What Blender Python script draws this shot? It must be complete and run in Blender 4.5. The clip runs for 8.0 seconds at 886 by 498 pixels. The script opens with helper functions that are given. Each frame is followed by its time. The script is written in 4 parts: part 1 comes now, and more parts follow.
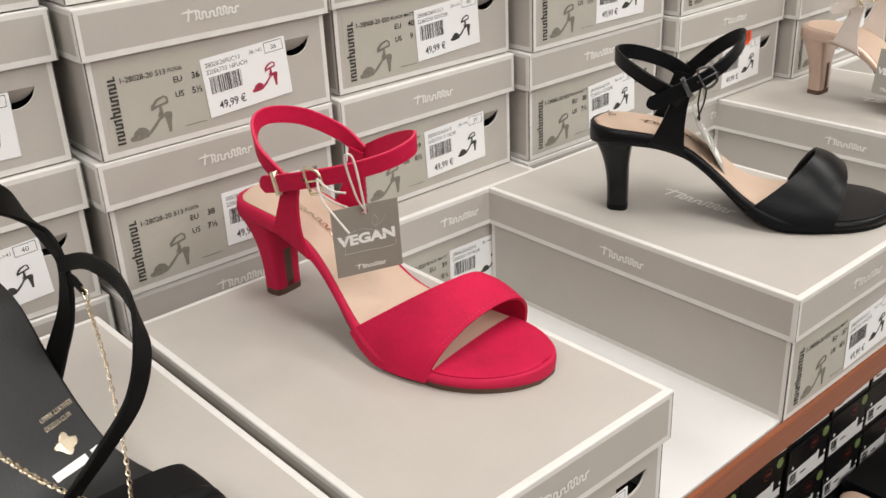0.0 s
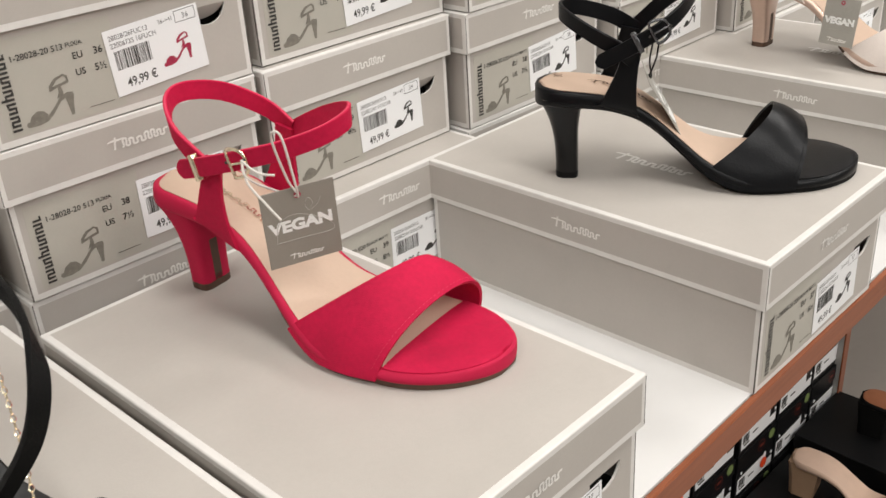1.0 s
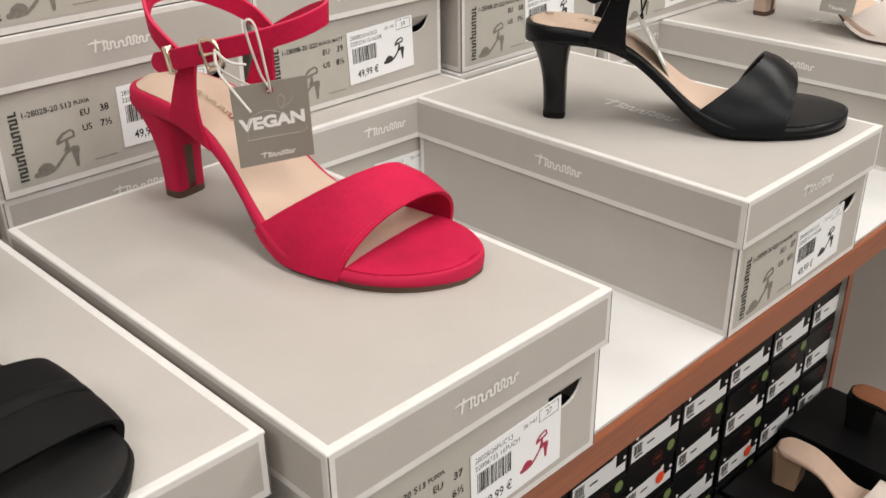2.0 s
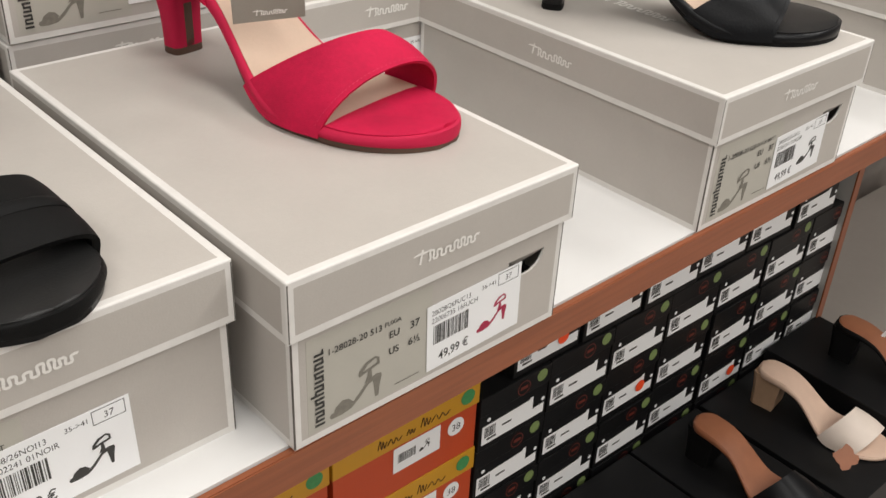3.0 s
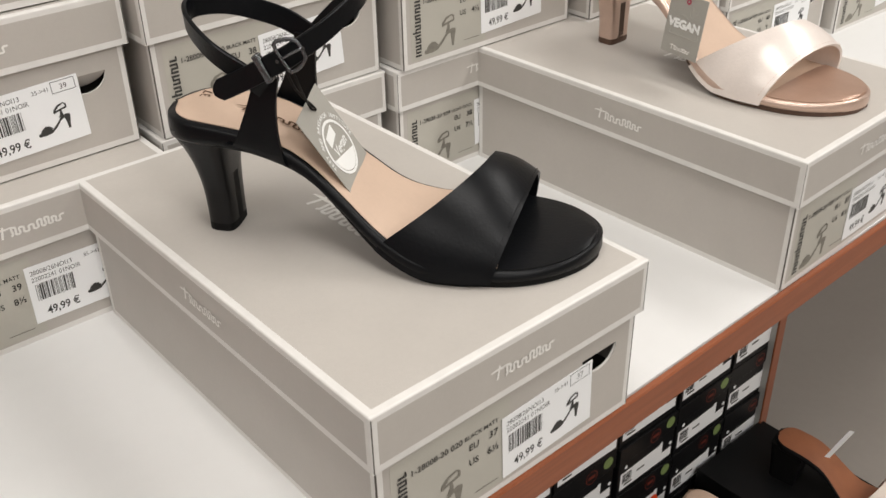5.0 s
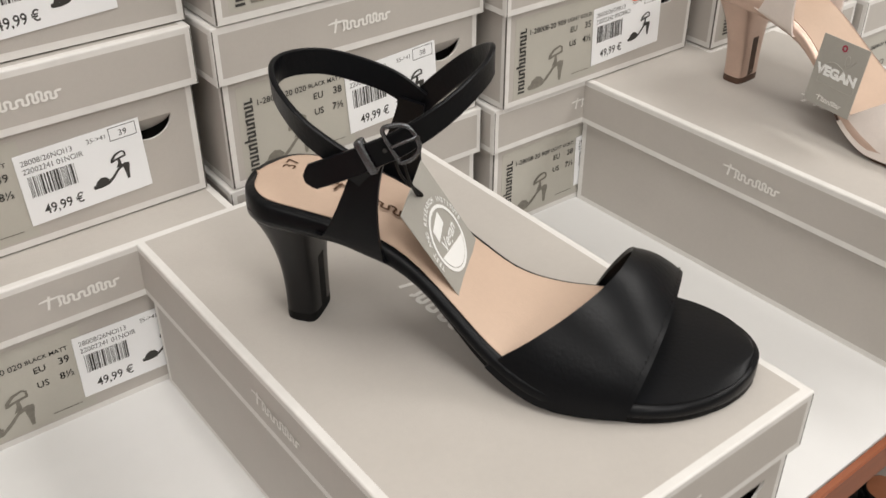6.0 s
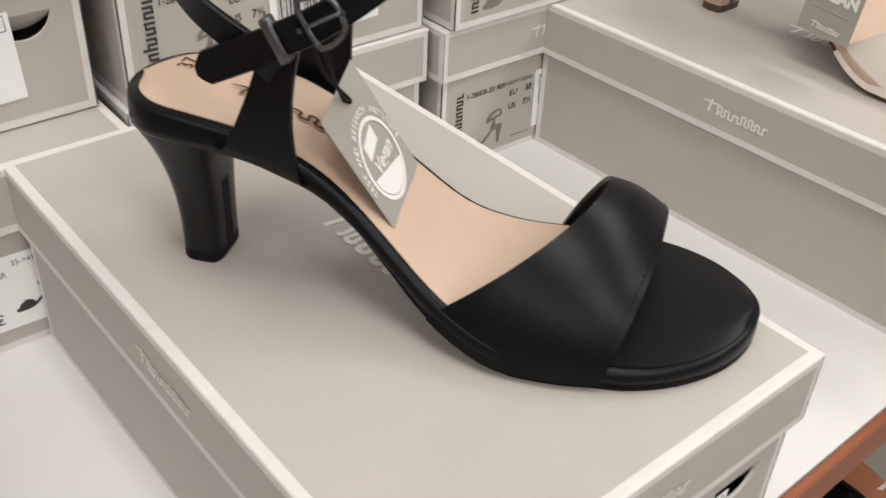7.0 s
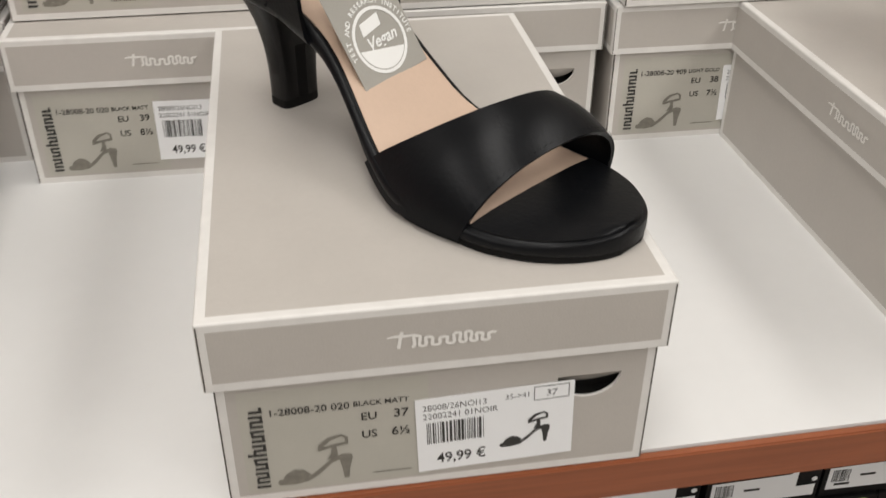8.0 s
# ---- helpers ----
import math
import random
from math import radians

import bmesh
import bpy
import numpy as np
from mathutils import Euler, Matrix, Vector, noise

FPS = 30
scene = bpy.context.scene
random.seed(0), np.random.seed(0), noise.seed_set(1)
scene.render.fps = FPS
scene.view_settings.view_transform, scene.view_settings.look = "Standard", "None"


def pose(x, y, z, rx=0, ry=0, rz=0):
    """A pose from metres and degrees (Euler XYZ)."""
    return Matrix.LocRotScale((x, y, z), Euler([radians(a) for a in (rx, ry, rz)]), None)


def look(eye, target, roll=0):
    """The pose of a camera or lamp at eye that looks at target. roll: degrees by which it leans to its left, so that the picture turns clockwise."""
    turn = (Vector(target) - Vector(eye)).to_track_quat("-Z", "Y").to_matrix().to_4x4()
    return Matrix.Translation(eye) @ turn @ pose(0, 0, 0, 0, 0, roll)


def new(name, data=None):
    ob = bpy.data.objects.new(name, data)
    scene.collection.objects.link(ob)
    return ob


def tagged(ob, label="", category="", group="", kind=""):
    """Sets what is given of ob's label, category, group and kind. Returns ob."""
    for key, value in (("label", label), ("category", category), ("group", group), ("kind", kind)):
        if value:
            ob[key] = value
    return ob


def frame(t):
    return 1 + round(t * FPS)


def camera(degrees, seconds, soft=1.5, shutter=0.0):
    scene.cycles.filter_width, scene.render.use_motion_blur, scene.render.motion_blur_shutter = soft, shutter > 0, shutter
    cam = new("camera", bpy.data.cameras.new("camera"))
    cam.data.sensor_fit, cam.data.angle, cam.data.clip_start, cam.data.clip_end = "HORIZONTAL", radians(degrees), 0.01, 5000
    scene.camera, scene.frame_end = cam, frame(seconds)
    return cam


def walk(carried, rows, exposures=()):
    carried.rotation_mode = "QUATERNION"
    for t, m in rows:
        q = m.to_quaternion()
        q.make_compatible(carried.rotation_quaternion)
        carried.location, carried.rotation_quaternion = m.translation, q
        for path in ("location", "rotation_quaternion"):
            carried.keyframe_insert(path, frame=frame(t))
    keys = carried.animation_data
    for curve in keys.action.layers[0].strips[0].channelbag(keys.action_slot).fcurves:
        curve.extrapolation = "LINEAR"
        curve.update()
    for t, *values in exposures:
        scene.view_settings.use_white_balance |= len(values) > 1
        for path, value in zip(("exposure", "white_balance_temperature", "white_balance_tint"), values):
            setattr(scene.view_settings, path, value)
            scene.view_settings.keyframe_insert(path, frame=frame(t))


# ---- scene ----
cam = camera(48.2, 8.0, shutter=0.2)
PATH = [
    (0, (0.1492, 0.1014, 1.3357), (1.3061, 1.4929, 0.4839), -2.68),
    (0.5, (0.1640, 0.1257, 1.3195), (1.3649, 1.4698, 0.4526), -2.90),
    (1, (0.1815, 0.1480, 1.3171), (1.4138, 1.4310, 0.4031), -3.79),
    (1.2, (0.1933, 0.1527, 1.3060), (1.4327, 1.4332, 0.3981), -3.94),
    (2.3, (0.1794, 0.1010, 1.2585), (1.3815, 1.4041, 0.3330), 0.70),
    (2.5, (0.1801, 0.0889, 1.2564), (1.3595, 1.3907, 0.3001), 1.52),
    (3, (0.1759, 0.0763, 1.2504), (1.3238, 1.3361, 0.2038), 2.95),
    (3.5, (0.1858, 0.0576, 1.2545), (1.3004, 1.3369, 0.1958), 2.47),
    (4, (0.2678, 0.0674, 1.2730), (1.3438, 1.3247, 0.1499), 2.40),
    (4.5, (0.4757, 0.0905, 1.3046), (1.5372, 1.3710, 0.1941), -0.80),
    (4.7, (0.5047, 0.1011, 1.3007), (1.6088, 1.3980, 0.2523), -0.75),
    (5.8, (0.5625, 0.2107, 1.3079), (1.5758, 1.5397, 0.2093), -1.73),
    (6, (0.5705, 0.2365, 1.3128), (1.5709, 1.5607, 0.1968), -0.14),
    (6.5, (0.5910, 0.3103, 1.2733), (1.6914, 1.5388, 0.1420), 2.39),
    (7, (0.6139, 0.2850, 1.2477), (1.6792, 1.5166, 0.0864), 3.08),
    (7.5, (0.7010, 0.1864, 1.2442), (1.3179, 1.7204, 0.1188), 1.13),
    (8, (0.7658, 0.0926, 1.2410), (1.0191, 1.7356, 0.1291), 0.38),
]
walk(cam, [(t, look(eye, target, roll)) for t, eye, target, roll in PATH], [(0, 0.08), (1.2, 0.08), (2.5, 0.12), (3.0, 0.04), (3.5, 0.04), (4.0, 0.08), (4.5, 0.0), (6.0, -0.08), (6.5, -0.14), (7.0, -0.05), (7.5, -0.03), (8.0, -0.21)])

# ---- world and light ----
world = bpy.data.worlds.new("world")
scene.world = world
world.use_nodes = True
world.node_tree.nodes["Background"].inputs[0].default_value = (0.9, 0.95, 1.0, 1)
world.node_tree.nodes["Background"].inputs[1].default_value = 0.05
scene.view_settings.exposure = 0.0


def ceiling_lamp(x, y, power, sx=0.6, sy=1.2):
    data = bpy.data.lights.new("panel_lamp", "AREA")
    data.shape, data.size, data.size_y, data.energy, data.color = "RECTANGLE", sx, sy, power, (1.0, 0.972, 0.935)
    ob = new("panel_lamp", data)
    ob.matrix_world = pose(x, y, 2.93)
    return ob


LAMPS = [(x, y) for x in (-1.3, 0.6, 2.5) for y in (-3.1, -1.5, 0.1)]
for x, y in LAMPS:
    ceiling_lamp(x, y, {-1.3: 18, 0.6: 20, 2.5: 27}[x] * (0.95 if y > 0 else 1.02))

# ---- materials ----


def material(name, color, rough=0.6, metal=0.0, vary=0.08, scale=40.0, bump=0.0, bump_scale=300.0, spec=0.5, coat=0.0, random_amount=0.0):
    """A painted or natural surface: two scales of colour variation and a fine relief."""
    m = bpy.data.materials.new(name)
    m.use_nodes = True
    nt = m.node_tree
    b = nt.nodes["Principled BSDF"]
    b.inputs["Roughness"].default_value = rough
    b.inputs["Metallic"].default_value = metal
    b.inputs["Specular IOR Level"].default_value = spec
    b.inputs["Coat Weight"].default_value = coat
    tc = nt.nodes.new("ShaderNodeTexCoord")
    big = nt.nodes.new("ShaderNodeTexNoise")
    big.inputs["Scale"].default_value = scale
    big.inputs["Detail"].default_value = 5
    fine = nt.nodes.new("ShaderNodeTexNoise")
    fine.inputs["Scale"].default_value = scale * 14
    fine.inputs["Detail"].default_value = 3
    nt.links.new(tc.outputs["Object"], big.inputs["Vector"])
    nt.links.new(tc.outputs["Object"], fine.inputs["Vector"])
    add = nt.nodes.new("ShaderNodeMath")
    add.operation = "MULTIPLY_ADD"
    add.inputs[1].default_value = 0.4
    nt.links.new(fine.outputs["Fac"], add.inputs[0])
    nt.links.new(big.outputs["Fac"], add.inputs[2])
    last = add.outputs[0]
    if random_amount:
        info = nt.nodes.new("ShaderNodeObjectInfo")
        more = nt.nodes.new("ShaderNodeMath")
        more.operation = "MULTIPLY_ADD"
        more.inputs[1].default_value = random_amount
        nt.links.new(info.outputs["Random"], more.inputs[0])
        nt.links.new(last, more.inputs[2])
        last = more.outputs[0]
    ramp = nt.nodes.new("ShaderNodeMapRange")
    ramp.inputs["From Min"].default_value, ramp.inputs["From Max"].default_value = 0.35, 1.05
    ramp.inputs["To Min"].default_value, ramp.inputs["To Max"].default_value = 1 - vary, 1 + vary
    nt.links.new(last, ramp.inputs["Value"])
    mix = nt.nodes.new("ShaderNodeVectorMath")
    mix.operation = "SCALE"
    mix.inputs[0].default_value = color
    nt.links.new(ramp.outputs["Result"], mix.inputs["Scale"])
    nt.links.new(mix.outputs["Vector"], b.inputs["Base Color"])
    if bump:
        bn = nt.nodes.new("ShaderNodeTexNoise")
        bn.inputs["Scale"].default_value = bump_scale
        bn.inputs["Detail"].default_value = 4
        nt.links.new(tc.outputs["Object"], bn.inputs["Vector"])
        bm_ = nt.nodes.new("ShaderNodeBump")
        bm_.inputs["Strength"].default_value = bump
        bm_.inputs["Distance"].default_value = 0.001
        nt.links.new(bn.outputs["Fac"], bm_.inputs["Height"])
        nt.links.new(bm_.outputs["Normal"], b.inputs["Normal"])
    return m


def wood(name, color, rough=0.4):
    m = material(name, color, rough, vary=0.1, scale=12, bump=0.08, bump_scale=200)
    nt = m.node_tree
    tc = nt.nodes.new("ShaderNodeTexCoord")
    mp = nt.nodes.new("ShaderNodeMapping")
    mp.inputs["Scale"].default_value = (4, 60, 90)
    grain = nt.nodes.new("ShaderNodeTexNoise")
    grain.inputs["Scale"].default_value = 3
    grain.inputs["Detail"].default_value = 8
    ramp = nt.nodes.new("ShaderNodeValToRGB")
    ramp.color_ramp.elements[0].position, ramp.color_ramp.elements[1].position = 0.35, 0.7
    ramp.color_ramp.elements[0].color = (*[c * 0.86 for c in color], 1)
    ramp.color_ramp.elements[1].color = (*[c * 1.1 for c in color], 1)
    nt.links.new(tc.outputs["Object"], mp.inputs["Vector"])
    nt.links.new(mp.outputs["Vector"], grain.inputs["Vector"])
    nt.links.new(grain.outputs["Fac"], ramp.inputs["Fac"])
    nt.links.new(ramp.outputs["Color"], nt.nodes["Principled BSDF"].inputs["Base Color"])
    return m


GREIGE = material("greige_paper", (0.468, 0.436, 0.40), 0.5, vary=0.05, scale=25, bump=0.12, bump_scale=900, spec=0.4, random_amount=0.15)
WHITE_EDGE = material("white_paper_edge", (0.71, 0.69, 0.66), 0.5, vary=0.06, scale=120, bump=0.08, bump_scale=900, spec=0.4)
MARK = material("pale_print", (0.80, 0.78, 0.74), 0.5, vary=0.02)
LABEL_GREEN = material("grey_green_print", (0.458, 0.438, 0.385), 0.55, vary=0.04)
INK = material("black_ink", (0.035, 0.033, 0.03), 0.6, vary=0.1)
GREY_INK = material("grey_ink", (0.20, 0.185, 0.155), 0.6, vary=0.25, scale=300)
GREY_INK_DARK = material("dark_grey_ink", (0.13, 0.12, 0.10), 0.6, vary=0.25, scale=300)
STICKER = material("white_sticker", (0.86, 0.865, 0.87), 0.45, vary=0.02)
STICKER_RED = material("red_print", (0.36, 0.02, 0.06), 0.6, vary=0.15, scale=200)
CARD_INSIDE = material("raw_card", (0.22, 0.20, 0.18), 0.8, vary=0.1)
# near-black: the shade inside a closed box, put into the colour
INSIDE_SHADE = material("box_inside_shade", (0.03, 0.028, 0.026), 0.9, vary=0.1)
SHELF_WHITE = material("white_laminate", (0.73, 0.725, 0.715), 0.35, vary=0.03, scale=6, bump=0.03, bump_scale=500)
CHERRY = wood("cherry_edging", (0.275, 0.085, 0.036), 0.38)
WALL_PAINT = material("beige_wall_paint", (0.46, 0.42, 0.385), 0.7, vary=0.05, scale=3, bump=0.1, bump_scale=120)
PANEL_GREY = material("pale_grey_laminate", (0.42, 0.41, 0.39), 0.45, vary=0.04, scale=8)
FLOOR_MAT = material("floor_vinyl", (0.30, 0.28, 0.26), 0.4, vary=0.12, scale=4)
CEILING_MAT = material("ceiling_tile", (0.80, 0.80, 0.78), 0.8, vary=0.04, scale=6)
RED_SUEDE = material("fuchsia_suede", (0.51, 0.007, 0.052), 0.74, vary=0.26, scale=28, bump=0.35, bump_scale=1600, spec=0.22)
RED_RIM = material("fuchsia_cut_edge", (0.62, 0.045, 0.10), 0.7, vary=0.15, scale=80)
RED_DARK = material("fuchsia_sole_wrap", (0.50, 0.009, 0.055), 0.75, vary=0.1, scale=60, bump=0.2, bump_scale=1400, spec=0.3)
BLACK_LEATHER = material("black_leather", (0.0036, 0.0040, 0.0050), 0.35, vary=0.2, scale=40, bump=0.14, bump_scale=500, spec=0.18)
BLACK_GLOSS = material("black_heel_lacquer", (0.0035, 0.0035, 0.004), 0.26, vary=0.1, scale=30, bump=0.05, bump_scale=300, spec=0.3)
BLACK_MATT = material("black_nubuck", (0.005, 0.005, 0.005), 0.6, vary=0.2, scale=60, bump=0.3, bump_scale=1200, spec=0.14)
BLACK_INSOLE = material("black_insole_leather", (0.012, 0.012, 0.012), 0.42, vary=0.25, scale=30, bump=0.12, bump_scale=700, spec=0.35)
INSOLE = material("nude_insole", (0.565, 0.415, 0.315), 0.6, vary=0.06, scale=30, bump=0.15, bump_scale=900)
ROSE = material("rose_gold_leather", (0.62, 0.46, 0.38), 0.32, metal=0.6, vary=0.1, scale=50, bump=0.15, bump_scale=600)
ROSE_PALE = material("pearl_leather", (0.80, 0.72, 0.67), 0.32, metal=0.2, vary=0.08, scale=50, bump=0.15, bump_scale=600)
ROSE_BROWN = material("bronze_sock_leather", (0.42, 0.27, 0.20), 0.35, metal=0.4, vary=0.1, scale=50)
BROWN_SOLE = material("brown_outsole", (0.085, 0.045, 0.028), 0.6, vary=0.15)
TAN = material("tan_leather", (0.30, 0.11, 0.05), 0.5, vary=0.14, scale=40, bump=0.15, bump_scale=700)
NUDE = material("nude_leather", (0.66, 0.47, 0.36), 0.5, vary=0.08, scale=40, bump=0.15, bump_scale=700)
NUDE_HEEL = material("stacked_heel", (0.42, 0.27, 0.17), 0.5, vary=0.15, scale=30)
CREAM = material("cream_leather", (0.72, 0.62, 0.54), 0.5, vary=0.06, scale=40, bump=0.1, bump_scale=700)
GOLD = material("gold_metal", (0.95, 0.84, 0.64), 0.2, metal=1.0, vary=0.08, scale=100)
GUNMETAL = material("gunmetal", (0.15, 0.155, 0.165), 0.22, metal=1.0, vary=0.3, scale=500, bump=0.4, bump_scale=1500)
CORD = material("white_cord", (0.75, 0.71, 0.66), 0.8, vary=0.1, scale=500, bump=0.4, bump_scale=2500)
TAG_GREY = material("taupe_tag_card", (0.27, 0.25, 0.215), 0.6, vary=0.05, scale=60, bump=0.1, bump_scale=900)
TAG_LIGHT = material("pale_taupe_tag_card", (0.36, 0.345, 0.31), 0.6, vary=0.05, scale=60, bump=0.1, bump_scale=900)
TAG_LINE = material("tag_line_print", (0.40, 0.38, 0.34), 0.6, vary=0.05)
WHITE_PRINT = material("white_print", (0.85, 0.85, 0.83), 0.5, vary=0.02)
BLACK_BOX = material("black_box_card", (0.006, 0.006, 0.0065), 0.42, vary=0.2, scale=20, bump=0.05, bump_scale=500, random_amount=0.3, spec=0.25)
ORANGE = material("orange_box_card", (0.50, 0.062, 0.014), 0.4, vary=0.06, scale=20, random_amount=0.2)
YELLOW = material("ochre_box_lid", (0.55, 0.27, 0.012), 0.4, vary=0.06, scale=20, random_amount=0.2)
GREEN_DOT = material("green_badge", (0.19, 0.26, 0.09), 0.5, vary=0.25, scale=300)
GREEN_DOT_2 = material("bright_green_badge", (0.05, 0.25, 0.08), 0.5, vary=0.25, scale=200)
EMBLEM = material("dark_red_emblem", (0.13, 0.022, 0.014), 0.5, vary=0.2, scale=300)
ORANGE_DOT = material("fluorescent_orange_dot", (0.90, 0.085, 0.02), 0.5, vary=0.05)
BROWN_INK = material("brown_ink", (0.07, 0.028, 0.008), 0.6, vary=0.1)

# ---- building helpers ----


def part(name, bm, mat, parent, label="", smooth=False):
    me = bpy.data.meshes.new(name)
    bmesh.ops.recalc_face_normals(bm, faces=bm.faces)
    bm.to_mesh(me)
    bm.free()
    for mm in (mat if isinstance(mat, (list, tuple)) else [mat]):
        me.materials.append(mm)
    if smooth:
        me.polygons.foreach_set("use_smooth", [True] * len(me.polygons))
    return link_part(name, me, parent, label)


def link_part(name, me, parent, label=""):
    ob = new(name, me)
    ob.parent = parent
    if label:
        ob["label"] = label
    return ob


def many(ob):
    ob["kind"] = "stuff"
    return ob


def soften(ob, angle=35):
    """Smooth faces, with edges sharper than the angle left crisp."""
    me = ob.data
    me.polygons.foreach_set("use_smooth", [True] * len(me.polygons))
    me.set_sharp_from_angle(angle=radians(angle))
    return ob


def thing(name, m, label, category, group="", kind=""):
    ob = new(name)
    ob.empty_display_size = 0.02
    ob.matrix_basis = m
    return tagged(ob, label, category, group, kind)


def box_bm(x0, x1, y0, y1, z0, z1, bevel=0.0, seg=2, bm=None):
    fresh = bm is None
    bm = bm or bmesh.new()
    c = bmesh.ops.create_cube(bm, size=1, matrix=Matrix.LocRotScale(((x0 + x1) / 2, (y0 + y1) / 2, (z0 + z1) / 2), None, (x1 - x0, y1 - y0, z1 - z0)))
    if bevel and fresh:
        bmesh.ops.bevel(bm, geom=bm.edges[:], offset=bevel, segments=seg, affect="EDGES", profile=0.5)
    return bm


def quad(bm, pts, mi=0):
    f = bm.faces.new([bm.verts.new(p) for p in pts])
    f.material_index = mi
    return f


def flat_rect(x0, x1, z0, z1, y, bm=None, depth=0.0003):
    """A thin printed or stuck-on rectangle facing -y."""
    return box_bm(x0, x1, y - depth, y, z0, z1, bm=bm or bmesh.new())


def outline_bm(pts, y, depth=0.0003, bm=None):
    """A flat shape in the xz plane, facing -y, with a little thickness."""
    bm = bm or bmesh.new()
    a = [bm.verts.new((p[0], y - depth, p[1])) for p in pts]
    b = [bm.verts.new((p[0], y, p[1])) for p in pts]
    bm.faces.new(a)
    for i in range(len(pts)):
        j = (i + 1) % len(pts)
        bm.faces.new((a[i], a[j], b[j], b[i]))
    return bm


def ring_bm(cx, cz, r0, r1, y, n=24, squash=1.0, bm=None):
    bm = bm or bmesh.new()
    vs = [[bm.verts.new((cx + r * math.cos(2 * math.pi * i / n), y, cz + squash * r * math.sin(2 * math.pi * i / n))) for i in range(n)] for r in (r0, r1)]
    for i in range(n):
        j = (i + 1) % n
        bm.faces.new((vs[0][i], vs[0][j], vs[1][j], vs[1][i]))
    return bm


def disc_bm(cx, cz, r, y, n=24, bm=None, squash=1.0):
    return outline_bm([(cx + r * math.cos(2 * math.pi * i / n), cz + squash * r * math.sin(2 * math.pi * i / n)) for i in range(n)], y, bm=bm)


TEXTS = {}


def words(text, size, mat, parent, m, name="print", align="LEFT", bold=0.0, shear=0.0, squeeze=1.0):
    """Lettering as a flat mesh, reading along local x, upright along local z, facing -y before m."""
    key = (text, size, mat.name, align, bold, shear, squeeze)
    if key not in TEXTS:
        cu = bpy.data.curves.new("lettering", "FONT")
        cu.body, cu.size, cu.align_x, cu.offset, cu.shear, cu.resolution_u = text, size, align, bold, shear, 3
        tmp = bpy.data.objects.new("lettering", cu)
        scene.collection.objects.link(tmp)
        dg = bpy.context.evaluated_depsgraph_get()
        me = bpy.data.meshes.new_from_object(tmp.evaluated_get(dg))
        bpy.data.objects.remove(tmp)
        me.transform(pose(0, 0, 0, 90) @ Matrix.Diagonal((squeeze, 1, 1, 1)))
        me.materials.clear()
        me.materials.append(mat)
        TEXTS[key] = me
    ob = link_part(name, TEXTS[key], parent)
    ob.matrix_basis = m
    return ob


def stroke(bm, pts, widths, y=-0.0002):
    """A flat pen stroke in the xz plane through pts, with its width at each point."""
    rows = []
    for i, (x, z) in enumerate(pts):
        (ax, az), (bx, bz) = pts[max(i - 1, 0)], pts[min(i + 1, len(pts) - 1)]
        n = math.hypot(bx - ax, bz - az) or 1.0
        nx, nz, w = -(bz - az) / n, (bx - ax) / n, widths[i] / 2
        rows.append((bm.verts.new((x + nx * w, y, z + nz * w)), bm.verts.new((x - nx * w, y, z - nz * w))))
    for p, q in zip(rows, rows[1:]):
        bm.faces.new((p[0], q[0], q[1], p[1]))


def wordmark_bm(w, h, script=True):
    """A brand's line as plain pen strokes: for the script one a crossed stem and a running wave, for the bold one a row of joined bars."""
    bm = bmesh.new()
    n = 120
    if script:
        stem = [(w * (0.075 + 0.035 * k / 8), h * k / 8) for k in range(9)]
        stroke(bm, stem, [h * 0.17] * 9)
        bar = [(w * (-0.03 + 0.27 * k / 12), h * (0.70 + 0.10 * k / 12 + 0.03 * math.sin(math.pi * k / 6))) for k in range(13)]
        stroke(bm, bar, [h * (0.05 + 0.13 * math.sin(math.pi * (k + 1) / 14)) for k in range(13)], -0.0003)
        wave = []
        for k in range(n + 1):
            t = k / n
            a = 2 * math.pi * (6.6 * t + 0.12 * math.sin(9 * t))
            tall = 0.27 * (1 + 0.22 * math.sin(11 * t + 1.0))
            wave.append((w * (0.20 + 0.80 * t) + w * 0.016 * math.sin(2 * a), h * (0.06 + tall * (1 - math.copysign(abs(math.cos(a)) ** 0.6, math.cos(a))))))
        stroke(bm, wave, [h * 0.17] * (n + 1), -0.0004)
    else:
        pitch = w / 17
        for i in range(17):
            top = h * (1.25 if i == 7 else 0.92 - 0.05 * (i % 3))
            stroke(bm, [(pitch * (i + 0.5), h * 0.03 * (i % 2)), (pitch * (i + 0.5), top)], [pitch * 0.56] * 2)
            if i % 3:
                x, z = pitch * (i + 0.5), (h * 0.12, h * 0.78)[i % 2]
                stroke(bm, [(x, z), (x + pitch, z)], [h * 0.18] * 2, -0.0003)
    return bm


def spline(pts, n):
    """Points on a smooth curve through pts."""
    pts = [Vector(p) for p in pts]
    ext = [2 * pts[0] - pts[1], *pts, 2 * pts[-1] - pts[-2]]
    out = []
    segs = len(pts) - 1
    for i in range(n + 1):
        f = i / n * segs
        k = min(int(f), segs - 1)
        t = f - k
        a, b, c, d = ext[k:k + 4]
        out.append(0.5 * ((2 * b) + (c - a) * t + (2 * a - 5 * b + 4 * c - d) * t * t + (3 * b - a - 3 * c + d) * t ** 3))
    return out


